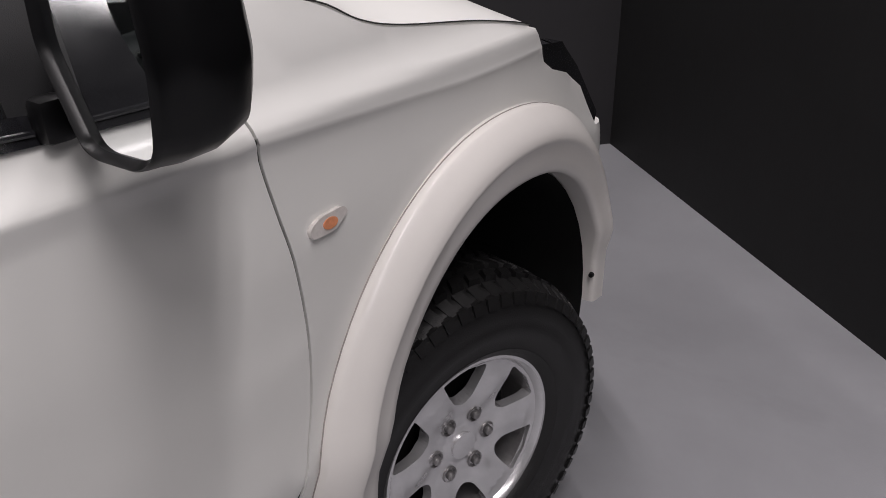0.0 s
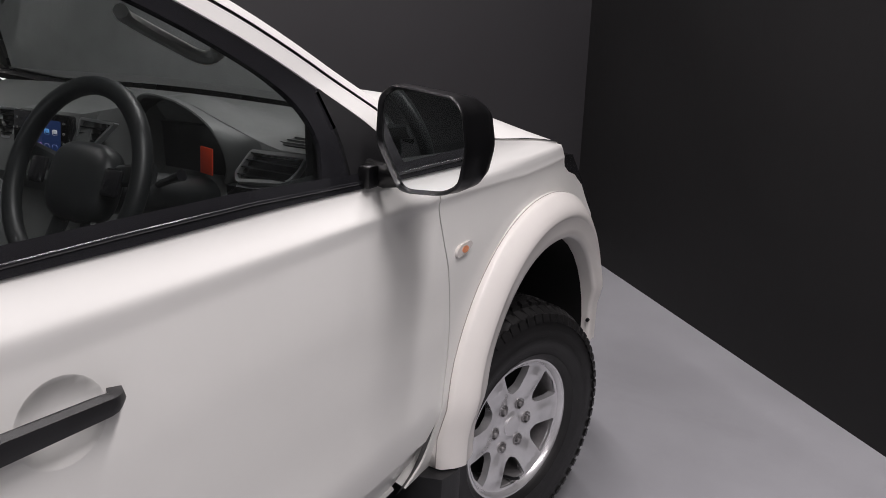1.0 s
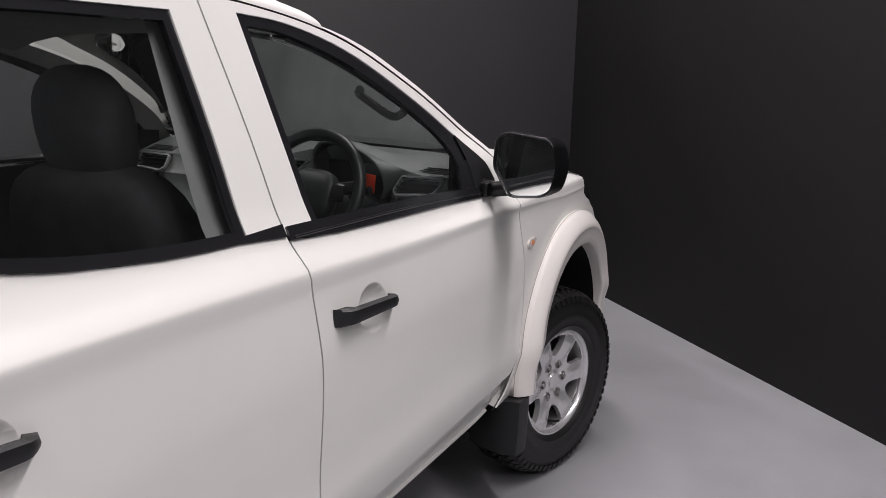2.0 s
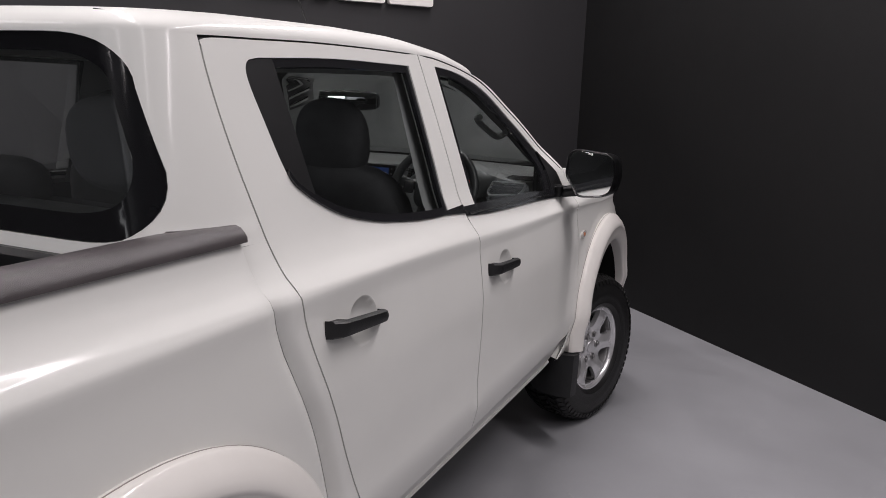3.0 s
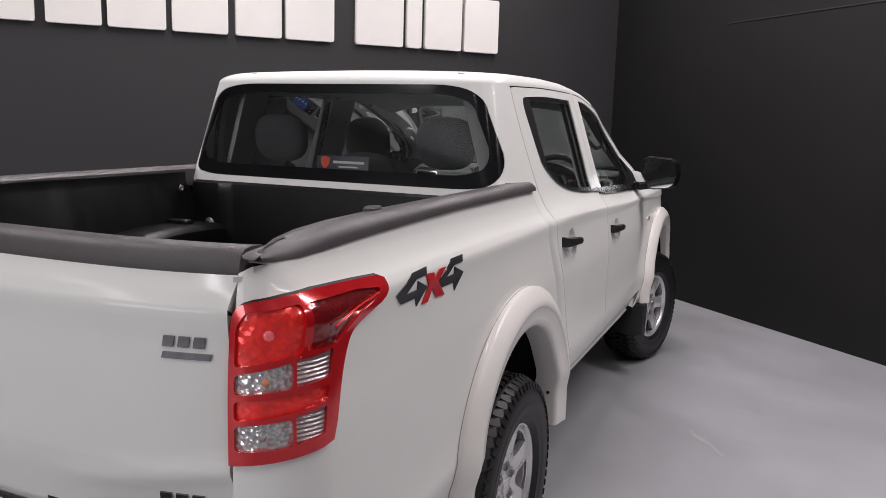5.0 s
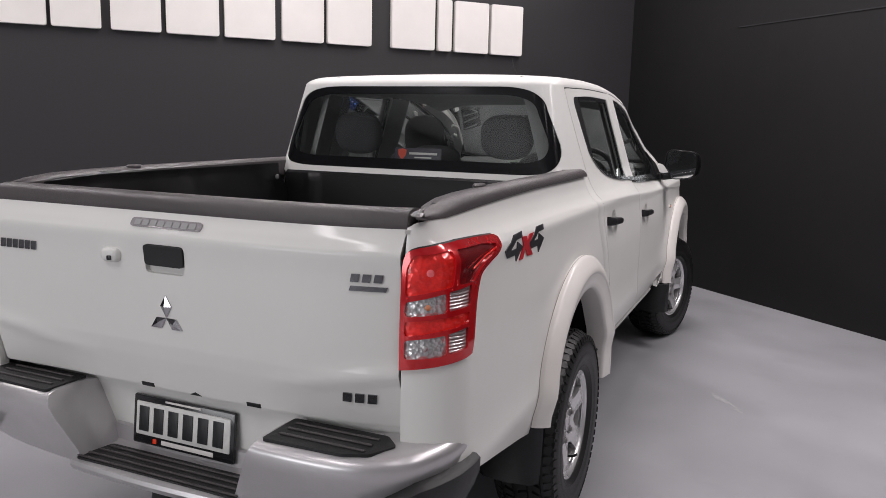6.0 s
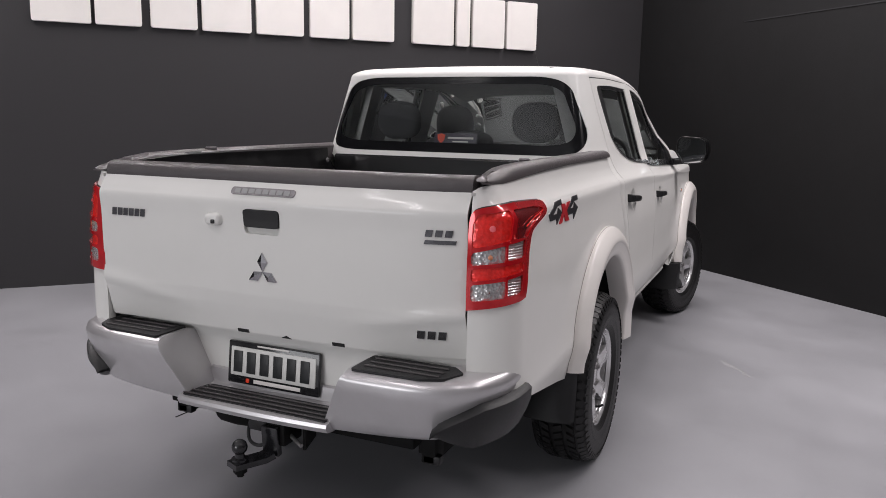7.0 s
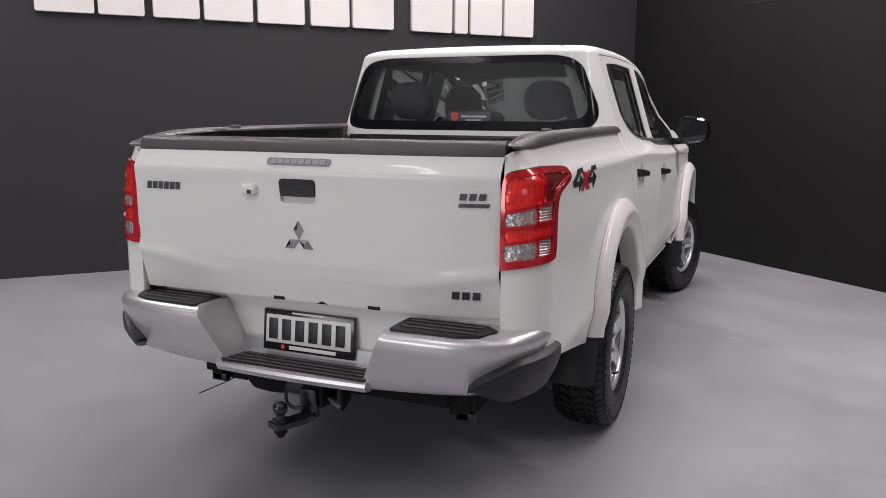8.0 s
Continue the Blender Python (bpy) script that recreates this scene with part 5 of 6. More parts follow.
# lower centre step
rows = []
for x in np.linspace(-0.292, 0.292, 30):
    b = 0.012 * (x / 0.3) ** 2
    rows.append([(x, y + b, z) for y, z in ((-1.185, 0.60), (-1.195, 0.595), (-1.20, 0.55), (-1.21, 0.545), (-1.345, 0.545), (-1.362, 0.541), (-1.366, 0.530), (-1.358, 0.514), (-1.33, 0.508), (-1.19, 0.51))])
part("centre_step", tidy(cap_ends(grid(rows, close_v=True))), SILVER, bumper, sharp=40)
flat = lambda zz: (lambda x, y: (x, y, zz))
cs = panel("step_pad", BLACK, bumper, flat(0.549), rounded([(-0.262, -1.225), (0.262, -1.225), (0.284, -1.342), (-0.284, -1.342)], 0.012, 3), step=0.08, depth=0.006, hint=(0, 0, 1), label="black ribbed step pad")
for k in range(4):
    y = -1.245 - 0.029 * k
    w = 0.25 + 0.035 * k / 3
    part("pad_rib", box((2 * w, 0.007, 0.004), (0, y, 0.551), 0.0012), RAIL, cs)
for s in (1, -1):
    out = [(s * a, b) for a, b in ((0.378, -1.205), (0.655, -1.200), (0.700, -1.245), (0.665, -1.318), (0.60, -1.345), (0.378, -1.352))]
    pd = panel("step_pad", BLACK, bumper, flat(0.737), rounded(out, 0.01, 3), step=0.08, depth=0.008, hint=(0, 0, 1), label="black ribbed step pad")
    for k in range(3):
        y = -1.235 - 0.037 * k
        part("pad_rib", box((0.245, 0.008, 0.004), (s * 0.525, y, 0.739), 0.0012), RAIL, pd)
    # black corner moulding
    rows = []
    n = len(WPATH)
    i0 = 12
    for i in range(i0, n):
        x, y = WPATH[i]
        tx, ty = np.array(WPATH[min(i + 1, n - 1)]) - np.array(WPATH[max(i - 1, 0)])
        L = math.hypot(tx, ty)
        nx, ny = -ty / L, tx / L
        f = (i - i0) / (n - 1 - i0)
        zt = 0.575 + 0.075 * min(1, f / 0.35) ** 0.6 + 0.02 * f
        zb = 0.562 - 0.052 * min(1, f / 0.3) ** 0.7 + 0.02 * f
        prof = ((0.10, zt + 0.004), (0.004, zt + 0.002), (-0.009, zt - 0.008), (-0.008, zt - 0.3 * (zt - zb)), (0.008, zt - 0.6 * (zt - zb)), (0.035, zb + 0.006), (0.055, zb), (0.12, zb + 0.01))
        rows.append([(s * (x + nx * d * 0.9), y + ny * d * 0.9, z) for d, z in prof])
    part("corner_moulding", tidy(cap_ends(grid(rows))), BLACK, bumper, "black plastic corner moulding", sharp=45)

plate = tagged(new("number_plate"), "white number plate in a black frame on the tailgate panel", "number plate")
plate.parent = None
plate.matrix_basis = Matrix.Translation((-0.010, -1.196, 0.634)) @ Matrix.Rotation(radians(-6), 4, "X")
part("plate_frame", box((0.372, 0.014, 0.148), (0, 0, 0), 0.006), GLOSSBLACK, plate)
part("plate_face", box((0.345, 0.006, 0.100), (0, -0.007, 0.005), 0.004), WHITEPLATE, plate, "white plate face")
for k in range(6):
    x = -0.158 + 0.0545 * k
    part("plate_bar", box((0.036, 0.003, 0.074), (x + 0.018, -0.0112, 0.005), 0.001), LEATHER, plate)
part("frame_bar", box((0.19, 0.002, 0.013), (0.02, -0.0075, -0.058), 0.0008), SIGNWHITE, plate)
part("frame_bar", box((0.13, 0.002, 0.006), (0.0, -0.0075, 0.065), 0.0008), SIGNWHITE, plate)
part("frame_mark", box((0.014, 0.002, 0.014), (-0.10, -0.0075, -0.058), 0.003), RED, plate)

# ---- tow bar ----
tow = part("tow_bar", box((0.075, 0.10, 0.075), (0.07, -1.26, 0.455), 0.006), DARKMETAL, truck, "black tow bar with ball")
part("receiver", box((1.0, 0.07, 0.07), (0.0, -1.13, 0.46), 0.008), DARKMETAL, tow)
part("drop_plate", box((0.062, 0.022, 0.10), (0.06, -1.315, 0.435), 0.004, Matrix.Rotation(radians(6), 3, "X")), GLOSSBLACK, tow)
part("tongue", sweep([(0.06, -1.315, 0.392), (0.045, -1.34, 0.383), (0.01, -1.40, 0.382), (-0.005, -1.435, 0.383)], [(-0.03, -0.009), (0.03, -0.009), (0.03, 0.009), (-0.03, 0.009)]), GLOSSBLACK, tow)
ball = bmesh.new()
bmesh.ops.create_uvsphere(ball, u_segments=20, v_segments=14, radius=0.025)
bmesh.ops.translate(ball, vec=(0.004, -1.405, 0.437), verts=ball.verts)
part("tow_ball", ball, GLOSSBLACK, tow)
neck = lathe([(0.0, 0.001), (0.0, 0.027), (0.010, 0.027), (0.013, 0.016), (0.03, 0.014), (0.03, 0.001)], 18)
bmesh.ops.rotate(neck, verts=neck.verts, matrix=Matrix.Rotation(radians(-90), 3, "Y"))
bmesh.ops.translate(neck, vec=(0.004, -1.405, 0.390), verts=neck.verts)
part("ball_neck", neck, GLOSSBLACK, tow)
nut = lathe([(0.0, 0.001), (0.0, 0.022), (-0.022, 0.022), (-0.022, 0.012), (-0.035, 0.012), (-0.035, 0.001)], 6)
bmesh.ops.rotate(nut, verts=nut.verts, matrix=Matrix.Rotation(radians(-90), 3, "Y"))
bmesh.ops.translate(nut, vec=(0.004, -1.405, 0.374), verts=nut.verts)
part("ball_nut", nut, DARKMETAL, tow)
part("socket", box((0.07, 0.05, 0.05), (-0.005, -1.28, 0.475), 0.008), BLACK, tow)
part("cable", sweep(curve2([(-0.06, -1.24, 0.50), (-0.065, -1.27, 0.44), (-0.045, -1.29, 0.405), (0.0, -1.30, 0.40), (0.04, -1.29, 0.42)], 6), ring2(0.006, 8)), BLACK, tow)
part("hitch_pin", sweep([(0.10, -1.27, 0.445), (0.165, -1.30, 0.43)], ring2(0.007, 8)), STEEL, tow)
part("mount_bracket", box((0.012, 0.12, 0.10), (0.15, -1.23, 0.46), 0.003, Matrix.Rotation(0.3, 3, "Z")), DARKMETAL, tow)
for x in (-0.43, 0.56):
    br = part("bumper_bracket", box((0.05, 0.07, 0.13), (x, -1.15, 0.465), 0.006), DARKMETAL, truck)
    part("bracket_bolt", box((0.06, 0.03, 0.03), (x + 0.01, -1.17, 0.415), 0.005), BLACK, br)

# ---- mud flaps ----
for s in (1, -1):
    rows = []
    for k in range(9):
        z = 0.53 - 0.20 * k / 8
        b = 0.03 * (k / 8) ** 2
        rows.append([(s * x, -0.47 - b + d, z + (0.025 if x < 0.66 and k == 8 else 0)) for x, d in ((0.60, 0.02), (0.66, 0), (0.75, -0.01), (0.825, 0), (0.846, 0.03), (0.835, 0.06), (0.60, 0.06))])
    part("mud_flap", tidy(cap_ends(grid(rows, close_v=True))), BLACK, truck, "black moulded mud flap", sharp=50)
    rows = []
    for k in range(9):
        z = 0.465 - 0.19 * k / 8
        b = 0.02 * (k / 8) ** 2
        rows.append([(s * x, 2.56 - b + d, z) for x, d in ((0.66, 0.0), (0.72, -0.03), (0.80, -0.045), (0.85, -0.03), (0.862, 0.02), (0.855, 0.05), (0.66, 0.05))])
    part("mud_flap", tidy(cap_ends(grid(rows, close_v=True))), BLACK, truck, "black moulded mud flap", sharp=50)

# ---- door mirrors ----
for s in (1, -1):
    o = rounded([(0.806, 1.29), (0.814, 1.374), (0.846, 1.396), (0.985, 1.386), (1.008, 1.366), (1.018, 1.30), (1.003, 1.232), (0.968, 1.212), (0.885, 1.203), (0.860, 1.207)], 0.018, 4)
    n = len(o)
    c = np.mean(o, 0)
    rows = []
    for d, k, bulge in ((0.002, 0.90, 0), (-0.004, 0.92, 0), (-0.013, 0.955, 0), (-0.0145, 0.972, 0), (-0.013, 0.988, 0), (-0.006, 1.0, 0), (0.004, 1.003, 0.001), (0.016, 1.0, 0.008), (0.04, 0.95, 0.020), (0.07, 0.82, 0.026), (0.09, 0.62, 0.026), (0.10, 0.36, 0.026), (0.103, 0.05, 0.026)):
        rows.append([(s * (c[0] + (a - c[0]) * k + bulge * (a - 0.80) / 0.2), 2.328 + d - 0.16 * (a - 0.92), c[1] + (b - c[1]) * k) for a, b in o])
    mir = part("door_mirror", tidy(cap_ends(grid(rows, close_v=True))), MIRRORBLACK, truck, "black door mirror with an upright angular glass", sharp=40)
    g = [tuple(np.array(c) + (np.array(p) - c) * 0.915) for p in o]
    panel("mirror_glass", MIRROR, mir, lambda a, b: (s * a, 2.324 - 0.16 * (a - 0.92), b), g, step=0.05, depth=0.006, hint=(0, -1, 0))
    part("mirror_arm", sweep([(s * 0.755, 2.375, 1.222), (s * 0.80, 2.37, 1.217), (s * 0.87, 2.375, 1.228)], ring2(0.019, 10, 0.024)), MIRRORBLACK, mir)
    part("mirror_pivot", box((0.03, 0.035, 0.045), (s * 0.782, 2.345, 1.218), 0.008), MIRRORBLACK, mir)
    panel("mirror_sail", BLACK, mir, side(s, 0.003), rounded([(2.312, 1.205), (2.438, 1.196), (2.450, 1.235), (2.424, 1.290), (2.318, 1.380)], 0.008, 3), step=0.04, depth=0.012, hint=(s, 0, 0), label="black triangular mirror sail")

# ---- side marker, decal ----
for s in (1, -1):
    hint = (s, 0, 0)
    mk = panel("side_marker", MARKER, truck, side(s, 0.007), rounded([(2.620, 0.986), (2.664, 0.984), (2.694, 1.002), (2.686, 1.012), (2.638, 1.011), (2.618, 1.000)], 0.012, 4), step=0.02, depth=0.008, hint=hint, label="clear side marker with an amber bulb")
    panel("marker_bulb", AMBER, mk, side(s, 0.0085), arc2(2.656, 0.998, 0.014, 0, 360, 16, 0.008)[:-1], step=0.02, depth=0.002, hint=hint)
    FOUR1 = [(0.612, 1.205), (0.690, 1.202), (0.784, 1.166), (0.762, 1.142), (0.687, 1.142), (0.684, 1.122), (0.622, 1.158), (0.676, 1.180), (0.677, 1.160), (0.736, 1.160), (0.684, 1.186), (0.628, 1.188)]
    CROSS = [(0.632, 1.190), (0.588, 1.187), (0.582, 1.171), (0.556, 1.190), (0.514, 1.190), (0.562, 1.161), (0.523, 1.120), (0.575, 1.123), (0.595, 1.150), (0.623, 1.121), (0.656, 1.121), (0.615, 1.159)]
    FOUR2 = [(0.388, 1.203), (0.466, 1.202), (0.562, 1.157), (0.540, 1.140), (0.461, 1.140), (0.458, 1.118), (0.396, 1.157), (0.458, 1.180), (0.457, 1.161), (0.510, 1.161), (0.462, 1.185), (0.404, 1.186)]
    for nm, pts, mat in (("decal_numeral", FOUR1, DECALBLACK), ("decal_numeral", FOUR2, DECALBLACK), ("decal_cross", CROSS, DECALRED)):
        panel(nm, mat, truck, bed_surface(s, 0.0035 if mat is DECALBLACK else 0.0045), [(a + 0.011, b) for a, b in pts], step=0.03, depth=0.003, hint=hint, label="dark four-by-four decal numeral" if mat is DECALBLACK else "red cross of the four-by-four decal")

# ---- cab interior ----
LININGS = material("pale_headliner", (0.42, 0.42, 0.41), 0.9, vary=0.1, scale=20)
rows = [[(x, y, z) for x in (-0.69, -0.4, 0, 0.4, 0.69)] for y, z in ((0.36, 1.20), (0.36, 0.70), (0.75, 0.60), (2.1, 0.58), (2.45, 0.80))]
part("cab_floor", tidy(grid(rows)), LEATHER, truck)
rows = []
for y in np.linspace(0.40, 1.80, 14):
    zr = roof_height(y) - 0.055
    rows.append([(x, y, zr - 0.05 * abs(x / 0.56) ** 4) for x in np.linspace(-0.56, 0.56, 13)])
part("headliner", tidy(grid(rows)), LININGS, truck)
for s in (1, -1):
    rows = [[(s * (half_width(y, z) - 0.05 + wide(s, y)), y, z) for y in np.linspace(0.56, 2.42, 30)] for z in (1.225, 1.15, 1.0, 0.8, 0.6)]
    part("door_card", tidy(grid(rows)), LEATHER, truck)
    # centre pillar and rear quarter trims
    rows = [[(s * (half_width(y, z) - 0.045 + wide(s, y)), y, z) for y in (1.272, 1.30, 1.44, 1.50)] for z in np.linspace(1.22, 1.66, 8)]
    part("pillar_trim", tidy(grid(rows)), TRIMGREY, truck)
    rows = [[(s * (half_width(0.5, z) - 0.05 - dx + wide(s, y)), y, z) for y, dx in ((0.70, 0), (0.60, 0), (0.50, 0.01), (0.42, 0.07), (0.385, 0.12))] for z in np.linspace(1.25, 1.65, 8)]
    part("quarter_trim", tidy(grid(rows)), LININGS, truck)
    a = [Vector((s * (half_width(y, z) - 0.03 + wide(s, y)), y, z - 0.01)) for y, z in pil]
    b = [p + Vector((-s * 0.05, 0.03, 0.0)) for p in a]
    c = [p + Vector((-s * 0.02, -0.03, -0.03)) for p in a]
    part("pillar_lining", tidy(grid([b, c, a])), LININGS, truck)
    g0 = curve2([(s * 0.560, 2.005, 1.512), (s * 0.538, 2.035, 1.500), (s * 0.550, 2.10, 1.464), (s * 0.570, 2.15, 1.436), (s * 0.592, 2.165, 1.440), (s * 0.612, 2.15, 1.454)], 6)
    part("grab_handle", sweep(g0, ring2(0.012, 8)), material("pale_handle", (0.72, 0.72, 0.70), 0.5, vary=0.05), truck, "pale grab handle on the windscreen pillar")


def seat(x, y):
    w = 0.25
    base = part("seat", blob((x, y + 0.20, 0.82), (w, 0.26, 0.09), 3.5), FABRIC, truck, "dark fabric seat")
    part("backrest", blob((x, y - 0.06, 1.09), (w + 0.015, 0.08, 0.295), 3.4, tilt=14), FABRIC, base)
    part("headrest", blob((x, y - 0.12, 1.445), (0.122, 0.06, 0.125), 2.5, tilt=8), FABRIC, base)
    for d in (-0.06, 0.06):
        part("headrest_post", sweep([(x + d, y - 0.10, 1.30), (x + d, y - 0.12, 1.40)], ring2(0.007, 8)), STEEL, base)
    return base


seat(0.37, 1.42)
seat(-0.385, 1.32)
bench = part("rear_bench", blob((0, 0.86, 0.82), (0.62, 0.26, 0.09), 4), FABRIC, truck, "dark fabric rear bench")
part("bench_back", blob((0, 0.56, 1.06), (0.63, 0.085, 0.27), 5, nu=36, tilt=14), FABRIC, bench)
for x in (-0.415, 0.0, 0.355):
    part("headrest", blob((x, 0.50, 1.468 if x else 1.36), (0.125, 0.055, 0.102 if x else 0.06), 2.6, tilt=8), FABRIC, bench)
part("rear_shelf", box((1.22, 0.13, 0.04), (0, 0.40, 1.318), 0.008), DASH, truck)


def step01(v, a, b):
    u = min(1, max(0, (v - a) / (b - a)))
    return u * u * (3 - 2 * u)


def dash_top(x, y):
    """Height of the dashboard's upper face: a gentle rise to the windscreen, a swell over the cluster and the middle."""
    rise = np.interp(y, [2.20, 2.355, 2.42, 2.57], [1.236, 1.243, 1.264, 1.298])
    swell = np.interp(x, [-0.62, -0.22, -0.12, 0.10, 0.18, 0.25, 0.305, 0.36, 0.418, 0.468, 0.511, 0.56], [0, 0, 0.046, 0.050, 0.066, 0.078, 0.072, 0.056, 0.038, 0.022, 0.010, 0])
    return rise + swell * (1 - step01(y, 2.37, 2.54))


rows = []
for x in np.linspace(-0.68, 0.68, 69):
    mid_ = step01(x, -0.25, -0.20) * (1 - step01(x, 0.165, 0.19))
    cave = step01(x, 0.175, 0.20) * (1 - step01(x, 0.455, 0.485))
    front = 2.345 - 0.115 * mid_
    top = [(x, 2.60 - 0.1 * x * x, 1.270), (x, 2.573 - 0.1 * x * x, 1.298 - 0.02 * x * x)]
    top += [(x, y, dash_top(x, y)) for y in (2.53, 2.48, 2.44, 2.40, 2.37) if y > front]
    top += [(x, front + d, dash_top(x, front + d) - e) for d, e in ((0.012, 0), (0.004, 0.001), (0, 0.006))]
    zf = dash_top(x, front)
    low = [(x, front - 0.030 * (1 - cave) + 0.03 * cave, zf - 0.05), (x, front - 0.055 * (1 - cave) + 0.03 * cave, 1.178), (x, front - 0.06 + 0.04 * cave, 1.145), (x, 2.25 - 0.04 * mid_, 1.10), (x, 2.19, 1.00), (x, 2.12, 0.80)]
    if len(top) < 10:
        top[2:2] = [top[2]] * (10 - len(top))
    rows.append(top + low)
dash = part("dashboard", tidy(grid(rows)), DASH, truck, "dark grey moulded dashboard")
crest = curve2([(0.176, 2.352, 1.20), (0.178, 2.352, 1.27), (0.20, 2.350, 1.308), (0.25, 2.348, 1.320), (0.305, 2.345, 1.315), (0.36, 2.343, 1.299), (0.418, 2.342, 1.281), (0.468, 2.341, 1.266), (0.511, 2.342, 1.250), (0.512, 2.335, 1.21), (0.490, 2.320, 1.17)], 4)
lip = curve2([(0.168, 2.320, 1.20), (0.172, 2.305, 1.28), (0.195, 2.300, 1.322), (0.235, 2.298, 1.336), (0.305, 2.298, 1.330), (0.365, 2.298, 1.312), (0.412, 2.300, 1.285), (0.440, 2.302, 1.253), (0.448, 2.308, 1.225), (0.446, 2.315, 1.19), (0.430, 2.320, 1.16)], 4)
heart = Vector((0.31, 2.33, 1.22))
rows = [[Vector(p) for p in crest], [(Vector(p) + Vector(q)) / 2 + Vector((0, 0, 0.003)) for p, q in zip(crest, lip)], [Vector(p) for p in lip],
        [Vector(p).lerp(heart, 0.03) + Vector((0, -0.003, 0)) for p in lip], [Vector(p).lerp(heart, 0.07) for p in lip]]
part("cluster_hood", tidy(grid(rows)), DASH, dash, "grey instrument hood")
rows = [rows[-1], [p + Vector((0, 0.055, -0.01)) for p in rows[-1]]]
part("cluster_shroud", tidy(grid(rows)), LEATHER, dash)
part("cluster_face", box((0.22, 0.012, 0.14), (0.305, 2.362, 1.200), 0.01), LEATHER, dash)
VENT = material("satin_silver_trim", (0.60, 0.61, 0.62), 0.3, metal=0.7, vary=0.08, scale=30)
PIANO = material("polished_black_trim", (0.006, 0.006, 0.007), 0.06, coat=1.0, vary=0.1, scale=12)


def vent(out, back, slope, step=0.0125):
    """An air vent in the dashboard: a silver rim, a dark well and level slats."""
    out = rounded(out, 0.008, 4)
    place = lambda d: (lambda a, c: (a, back + d + slope * (c - 1.241), c))
    ring = panel("vent_frame", VENT, dash, place(-0.008), out, [inset(out, 0.0055)], step=0.02, depth=0.012, hint=(0, -1, 0.5), label="silver vent surround")
    panel("vent_back", PIANO, ring, place(0.010), inset(out, 0.004), step=0.04, depth=0, hint=(0, -1, 0.5))
    zs = [c for _, c in out]
    z = min(zs) + step
    while z < max(zs) - 0.6 * step:
        xs = []
        for (x0, z0), (x1, z1) in zip(out, out[1:] + out[:1]):
            if (z0 - z) * (z1 - z) < 0:
                xs.append(x0 + (x1 - x0) * (z - z0) / (z1 - z0))
        if len(xs) > 1:
            w = max(xs) - min(xs) - 0.013
            part("vent_slat", box((w, 0.016, 0.003), ((max(xs) + min(xs)) / 2, back - 0.001 + slope * (z - 1.241), z), 0.001), PIANO, ring)
        z += step
    return ring


SIDE_VENT = [(0.499, 1.241), (0.489, 1.198), (0.506, 1.184), (0.631, 1.194), (0.645, 1.214), (0.648, 1.244)]
MID_VENT = [(0.112, 1.216), (0.156, 1.215), (0.230, 1.282), (0.112, 1.284)]
for mx in (1, -1):
    vent([(mx * a, c) for a, c in SIDE_VENT], 2.336, 0.95)
    vent([(mx * a, c) for a, c in MID_VENT], 2.210, 0.35)
    # polished band under the outer vent and the demister outlet above it
    part("polished_band", sweep([(mx * 0.505, 2.262, 1.171), (mx * 0.56, 2.262, 1.172), (mx * 0.66, 2.268, 1.180)], [(-0.012, -0.012), (0.012, -0.012), (0.012, 0.010), (-0.012, 0.010)]), PIANO, dash, "polished black band")
    grille = part("demister_grille", box((0.130, 0.042, 0.003), (mx * 0.594, 2.388, dash_top(0.594, 2.388) + 0.0005), 0.001, Matrix.Rotation(0.29, 3, "X")), BLACK, dash)
    for k in range(3):
        y = 2.376 + 0.012 * k
        part("demister_slat", box((0.118 - 0.010 * k, 0.004, 0.004), (mx * (0.594 + 0.005 * k), y, dash_top(0.594, y) + 0.003), 0.001), DASH, grille)
screen = part("touch_screen", box((0.205, 0.02, 0.112), (0.0, 2.200, 1.229), 0.006, Matrix.Rotation(radians(-8), 3, "X")), PIANO, dash, "lit touch screen with coloured icons")
glow = material("screen_glow", (0.01, 0.02, 0.06), 0.2, emit=(0.03, 0.06, 0.20), power=0.22)
part("screen_face", box((0.120, 0.002, 0.085), (0.014, 2.1895, 1.230), 0.001, Matrix.Rotation(radians(-8), 3, "X")), glow, screen)
for i in range(4):
    for j in range(2):
        col = ((0.1, 0.25, 0.7), (0.35, 0.3, 0.5), (0.15, 0.4, 0.8), (0.6, 0.6, 0.65), (0.9, 0.2, 0.12), (0.5, 0.25, 0.6), (0.3, 0.3, 0.5), (0.3, 0.4, 0.8))[i + 4 * j]
        m = material("icon", col, 0.3, emit=col, power=0.3)
        part("screen_icon", box((0.016, 0.002, 0.012), (-0.028 + 0.028 * i, 2.1900 - 0.0035 * (j == 1) + 0.0015, 1.247 - 0.032 * j), 0.003), m, screen)
for j in range(4):
    for x in (-0.081, 0.088):
        part("screen_key", box((0.006, 0.002, 0.005), (x, 2.1925 - 0.0028 * j, 1.269 - 0.022 * j), 0.002), TRIMGREY, screen)
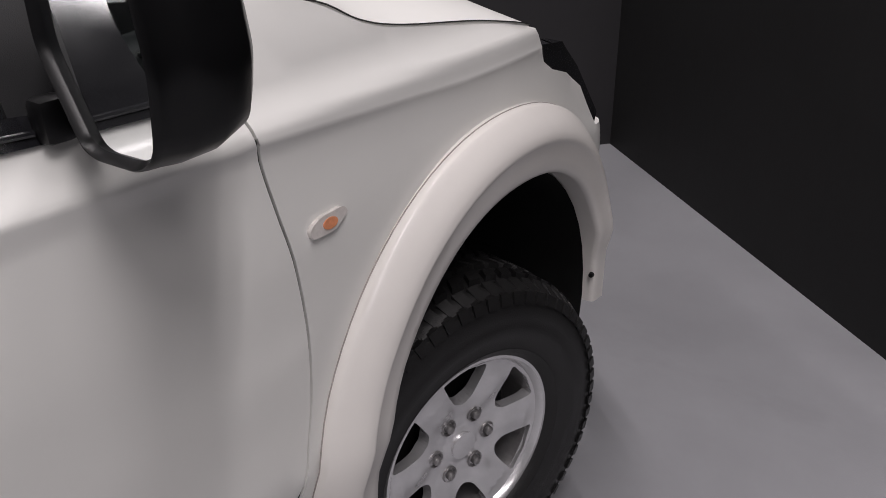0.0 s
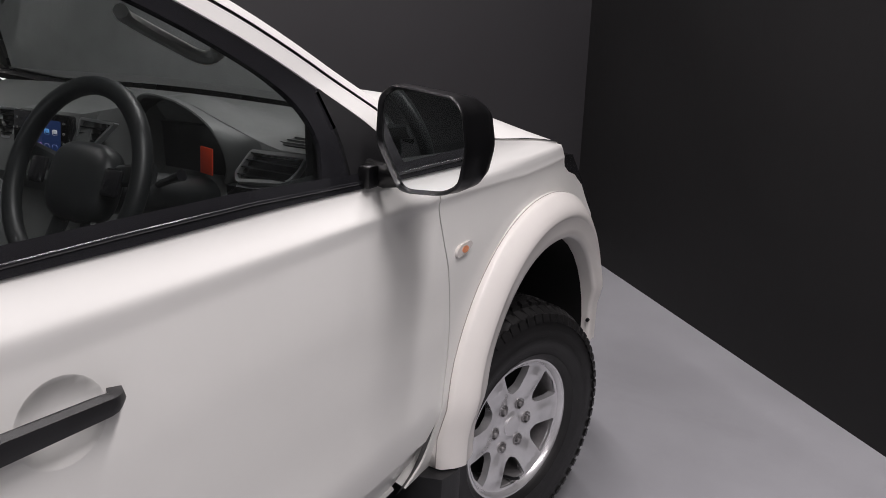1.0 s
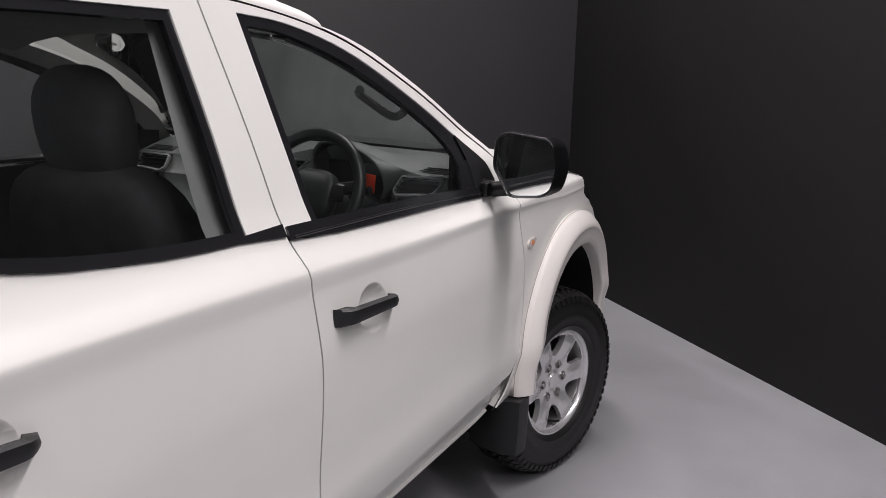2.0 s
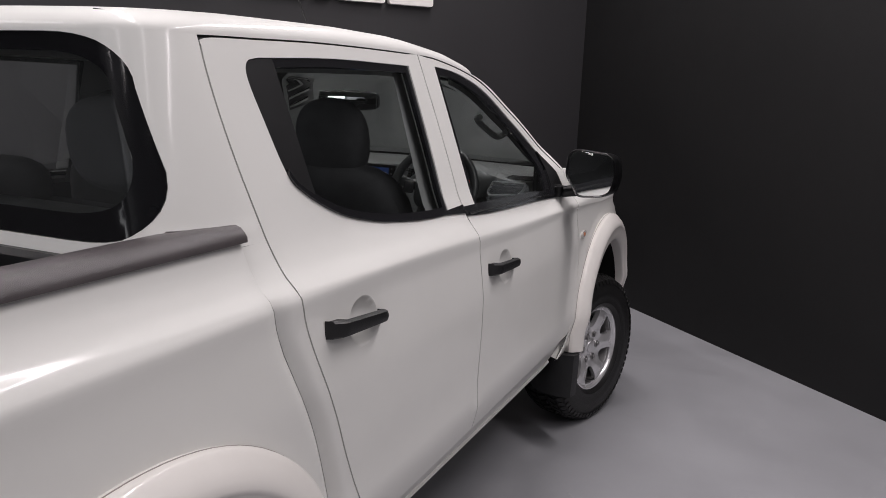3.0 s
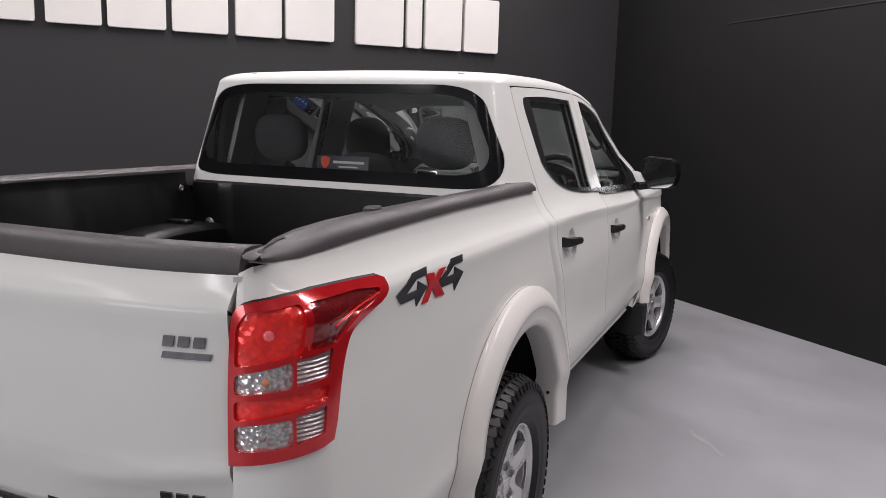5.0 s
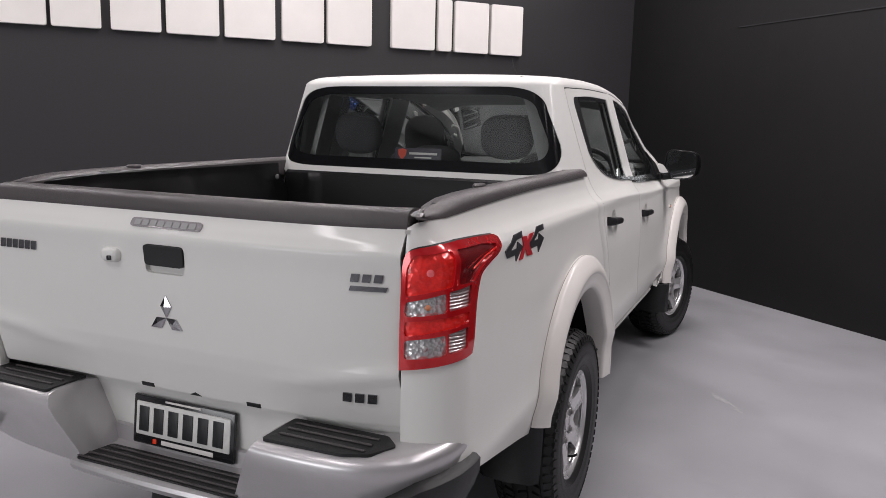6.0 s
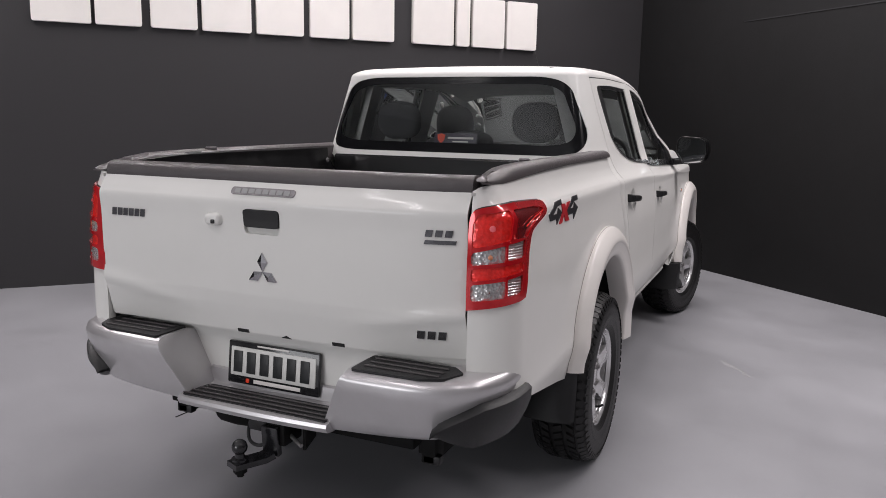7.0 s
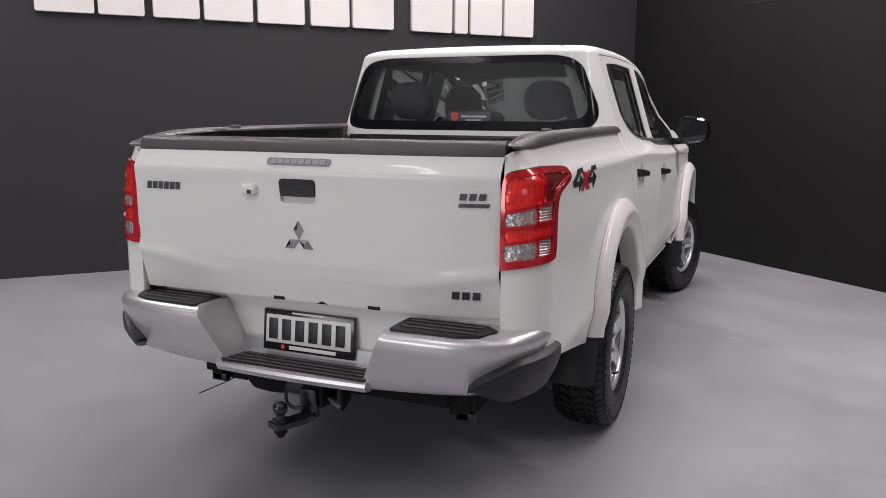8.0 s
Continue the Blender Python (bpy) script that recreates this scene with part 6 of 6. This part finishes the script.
# steering wheel
rows = []
tilt = Matrix.Rotation(radians(-24), 3, "X")
for k in range(40):
    a = 2 * math.pi * k / 40
    c = Vector((0.174 * math.cos(a), 0, 0.174 * math.sin(a)))
    rd_ = Vector((math.cos(a), 0, math.sin(a)))
    rows.append([Vector((0.37, 2.015, 1.22)) + tilt @ (c + rd_ * p + Vector((0, q, 0))) for p, q in ring2(0.0175, 12)])
wheel_rim = part("steering_wheel", tidy(grid(rows, close_u=True, close_v=True)), LEATHER, truck, "black leather steering wheel")
bm = blob((0, 0, 0), (0.085, 0.035, 0.075), 3)
bmesh.ops.transform(bm, matrix=Matrix.Translation((0.37, 2.035, 1.208)) @ tilt.to_4x4(), verts=bm.verts)
part("airbag_cover", bm, LEATHER, wheel_rim)
for a, b in (((-0.17, 0.03), (-0.06, 0.01)), ((0.17, 0.03), (0.06, 0.01)), ((-0.06, -0.17), (-0.03, -0.04)), ((0.06, -0.17), (0.03, -0.04))):
    pts = [Vector((0.37, 2.030, 1.22)) + tilt @ Vector((p[0], 0.01, p[1])) for p in (a, b)]
    part("wheel_spoke", sweep(pts, ring2(0.02, 8, 0.010), up=(0, -1, 0.4)), LEATHER, wheel_rim)
for d in (-0.105, 0.105):
    bm = box((0.045, 0.01, 0.05), (0, 0, 0), 0.006)
    bmesh.ops.transform(bm, matrix=Matrix.Translation(Vector((0.37, 2.015, 1.225)) + tilt @ Vector((d, 0, 0))) @ tilt.to_4x4(), verts=bm.verts)
    part("button_pad", bm, GLOSSBLACK, wheel_rim)
part("column_shroud", sweep([(0.37, 2.07, 1.185), (0.375, 2.16, 1.165), (0.38, 2.30, 1.130)], ring2(0.055, 14, 0.042)), LEATHER, wheel_rim, "black steering column shroud")
for m in (1, -1):
    part("column_stalk", sweep([(0.373 + m * 0.04, 2.155, 1.186), (0.373 + m * 0.09, 2.150, 1.204), (0.373 + m * 0.125, 2.148, 1.218)], ring2(0.009, 10), scale=[0.8, 0.8, 1.25]), GLOSSBLACK, wheel_rim, "black column stalk")
for s in (1, -1):
    part("mirror_trim", box((0.02, 0.20, 0.15), (s * 0.705, 2.365, 1.245), 0.006), MIRRORBLACK, truck)
inside_mirror = part("inside_mirror", blob((0, 0, 0), (0.128, 0.018, 0.039), 4), GLOSSBLACK, truck, "black interior rear-view mirror")
inside_mirror.matrix_basis = pose(-0.02, 2.02, 1.552, 3, 0, 16.5)
part("mirror_face", box((0.236, 0.003, 0.064), (0, -0.0175, 0), 0.001), MIRROR, inside_mirror)

# ---- loose things ----
card = tagged(new("window_card"), "dark card with a red mark behind the rear window", "card")
card.matrix_basis = Matrix.Translation((-0.014, 0.345, 1.378)) @ Matrix.Rotation(radians(-8), 4, "X")
part("sheet", box((0.234, 0.003, 0.062), (0, 0, 0), 0.001), material("violet_card", (0.06, 0.05, 0.075), 0.4, vary=0.1, scale=20), card)
bm = bmesh.new()
vs = [bm.verts.new((x, -0.003, z)) for x, z in ((-0.100, 0.022), (-0.078, 0.028), (-0.056, 0.022), (-0.060, -0.004), (-0.078, -0.024), (-0.096, -0.004))]
bm.faces.new(vs)
bm.faces.ensure_lookup_table()
ex = bmesh.ops.extrude_face_region(bm, geom=bm.faces[:])
for v in ex["geom"]:
    if isinstance(v, bmesh.types.BMVert):
        v.co.y += 0.002
bmesh.ops.recalc_face_normals(bm, faces=bm.faces)
part("red_mark", bm, RED, card, smooth=False)
part("text_bar", box((0.14, 0.002, 0.010), (0.028, -0.003, 0.006), 0.0005), SIGNWHITE, card)
part("text_bar", box((0.085, 0.002, 0.006), (0.028, -0.003, -0.012), 0.0005), SIGNWHITE, card)

tag = part("key_tag", box((0.036, 0.004, 0.058), (0.407, 2.296, 1.210), 0.002, Matrix.Rotation(0.10, 3, "Y")), RED)
tagged(tag, "small red card hung before the instrument cluster", "card")

# pale scuffs and one dark scratch on the floor
SCUFF = material("pale_floor_scuff", (0.345, 0.345, 0.355), 0.6, vary=0.15, scale=30)
for pts, w in (([(1.25, 1.77), (1.30, 1.68), (1.37, 1.60)], 0.022), ([(1.33, 1.66), (1.40, 1.56)], 0.012), ([(1.38, 1.57), (1.43, 1.49)], 0.016), ([(0.955, 2.19), (0.985, 2.15)], 0.008)):
    line = curve2([(x, y, 0.0012) for x, y in pts], 4)
    n = len(line) - 1
    sc = [0.25 + 0.75 * math.sin(math.pi * k / n) for k in range(n + 1)]
    bm = sweep(line, [(-w, -0.0008), (w, -0.0008), (w * 0.8, 0.0004), (-w * 0.8, 0.0004)], scale=sc)
    tagged(part("floor_scuff", bm, SCUFF), "pale scuff mark on the grey floor", "scuff", kind="structure")
bm = sweep([(-1.135, -0.48, 0.0015), (-1.12, -0.27, 0.0015), (-1.14, -0.04, 0.0015)], [(-0.004, -0.001), (0.004, -0.001), (0.003, 0.0015), (-0.003, 0.0015)])
tagged(part("floor_scratch", bm, DARKMETAL), "thin dark scratch across the grey floor", "scratch", kind="structure")
truck.location.x = 0.004
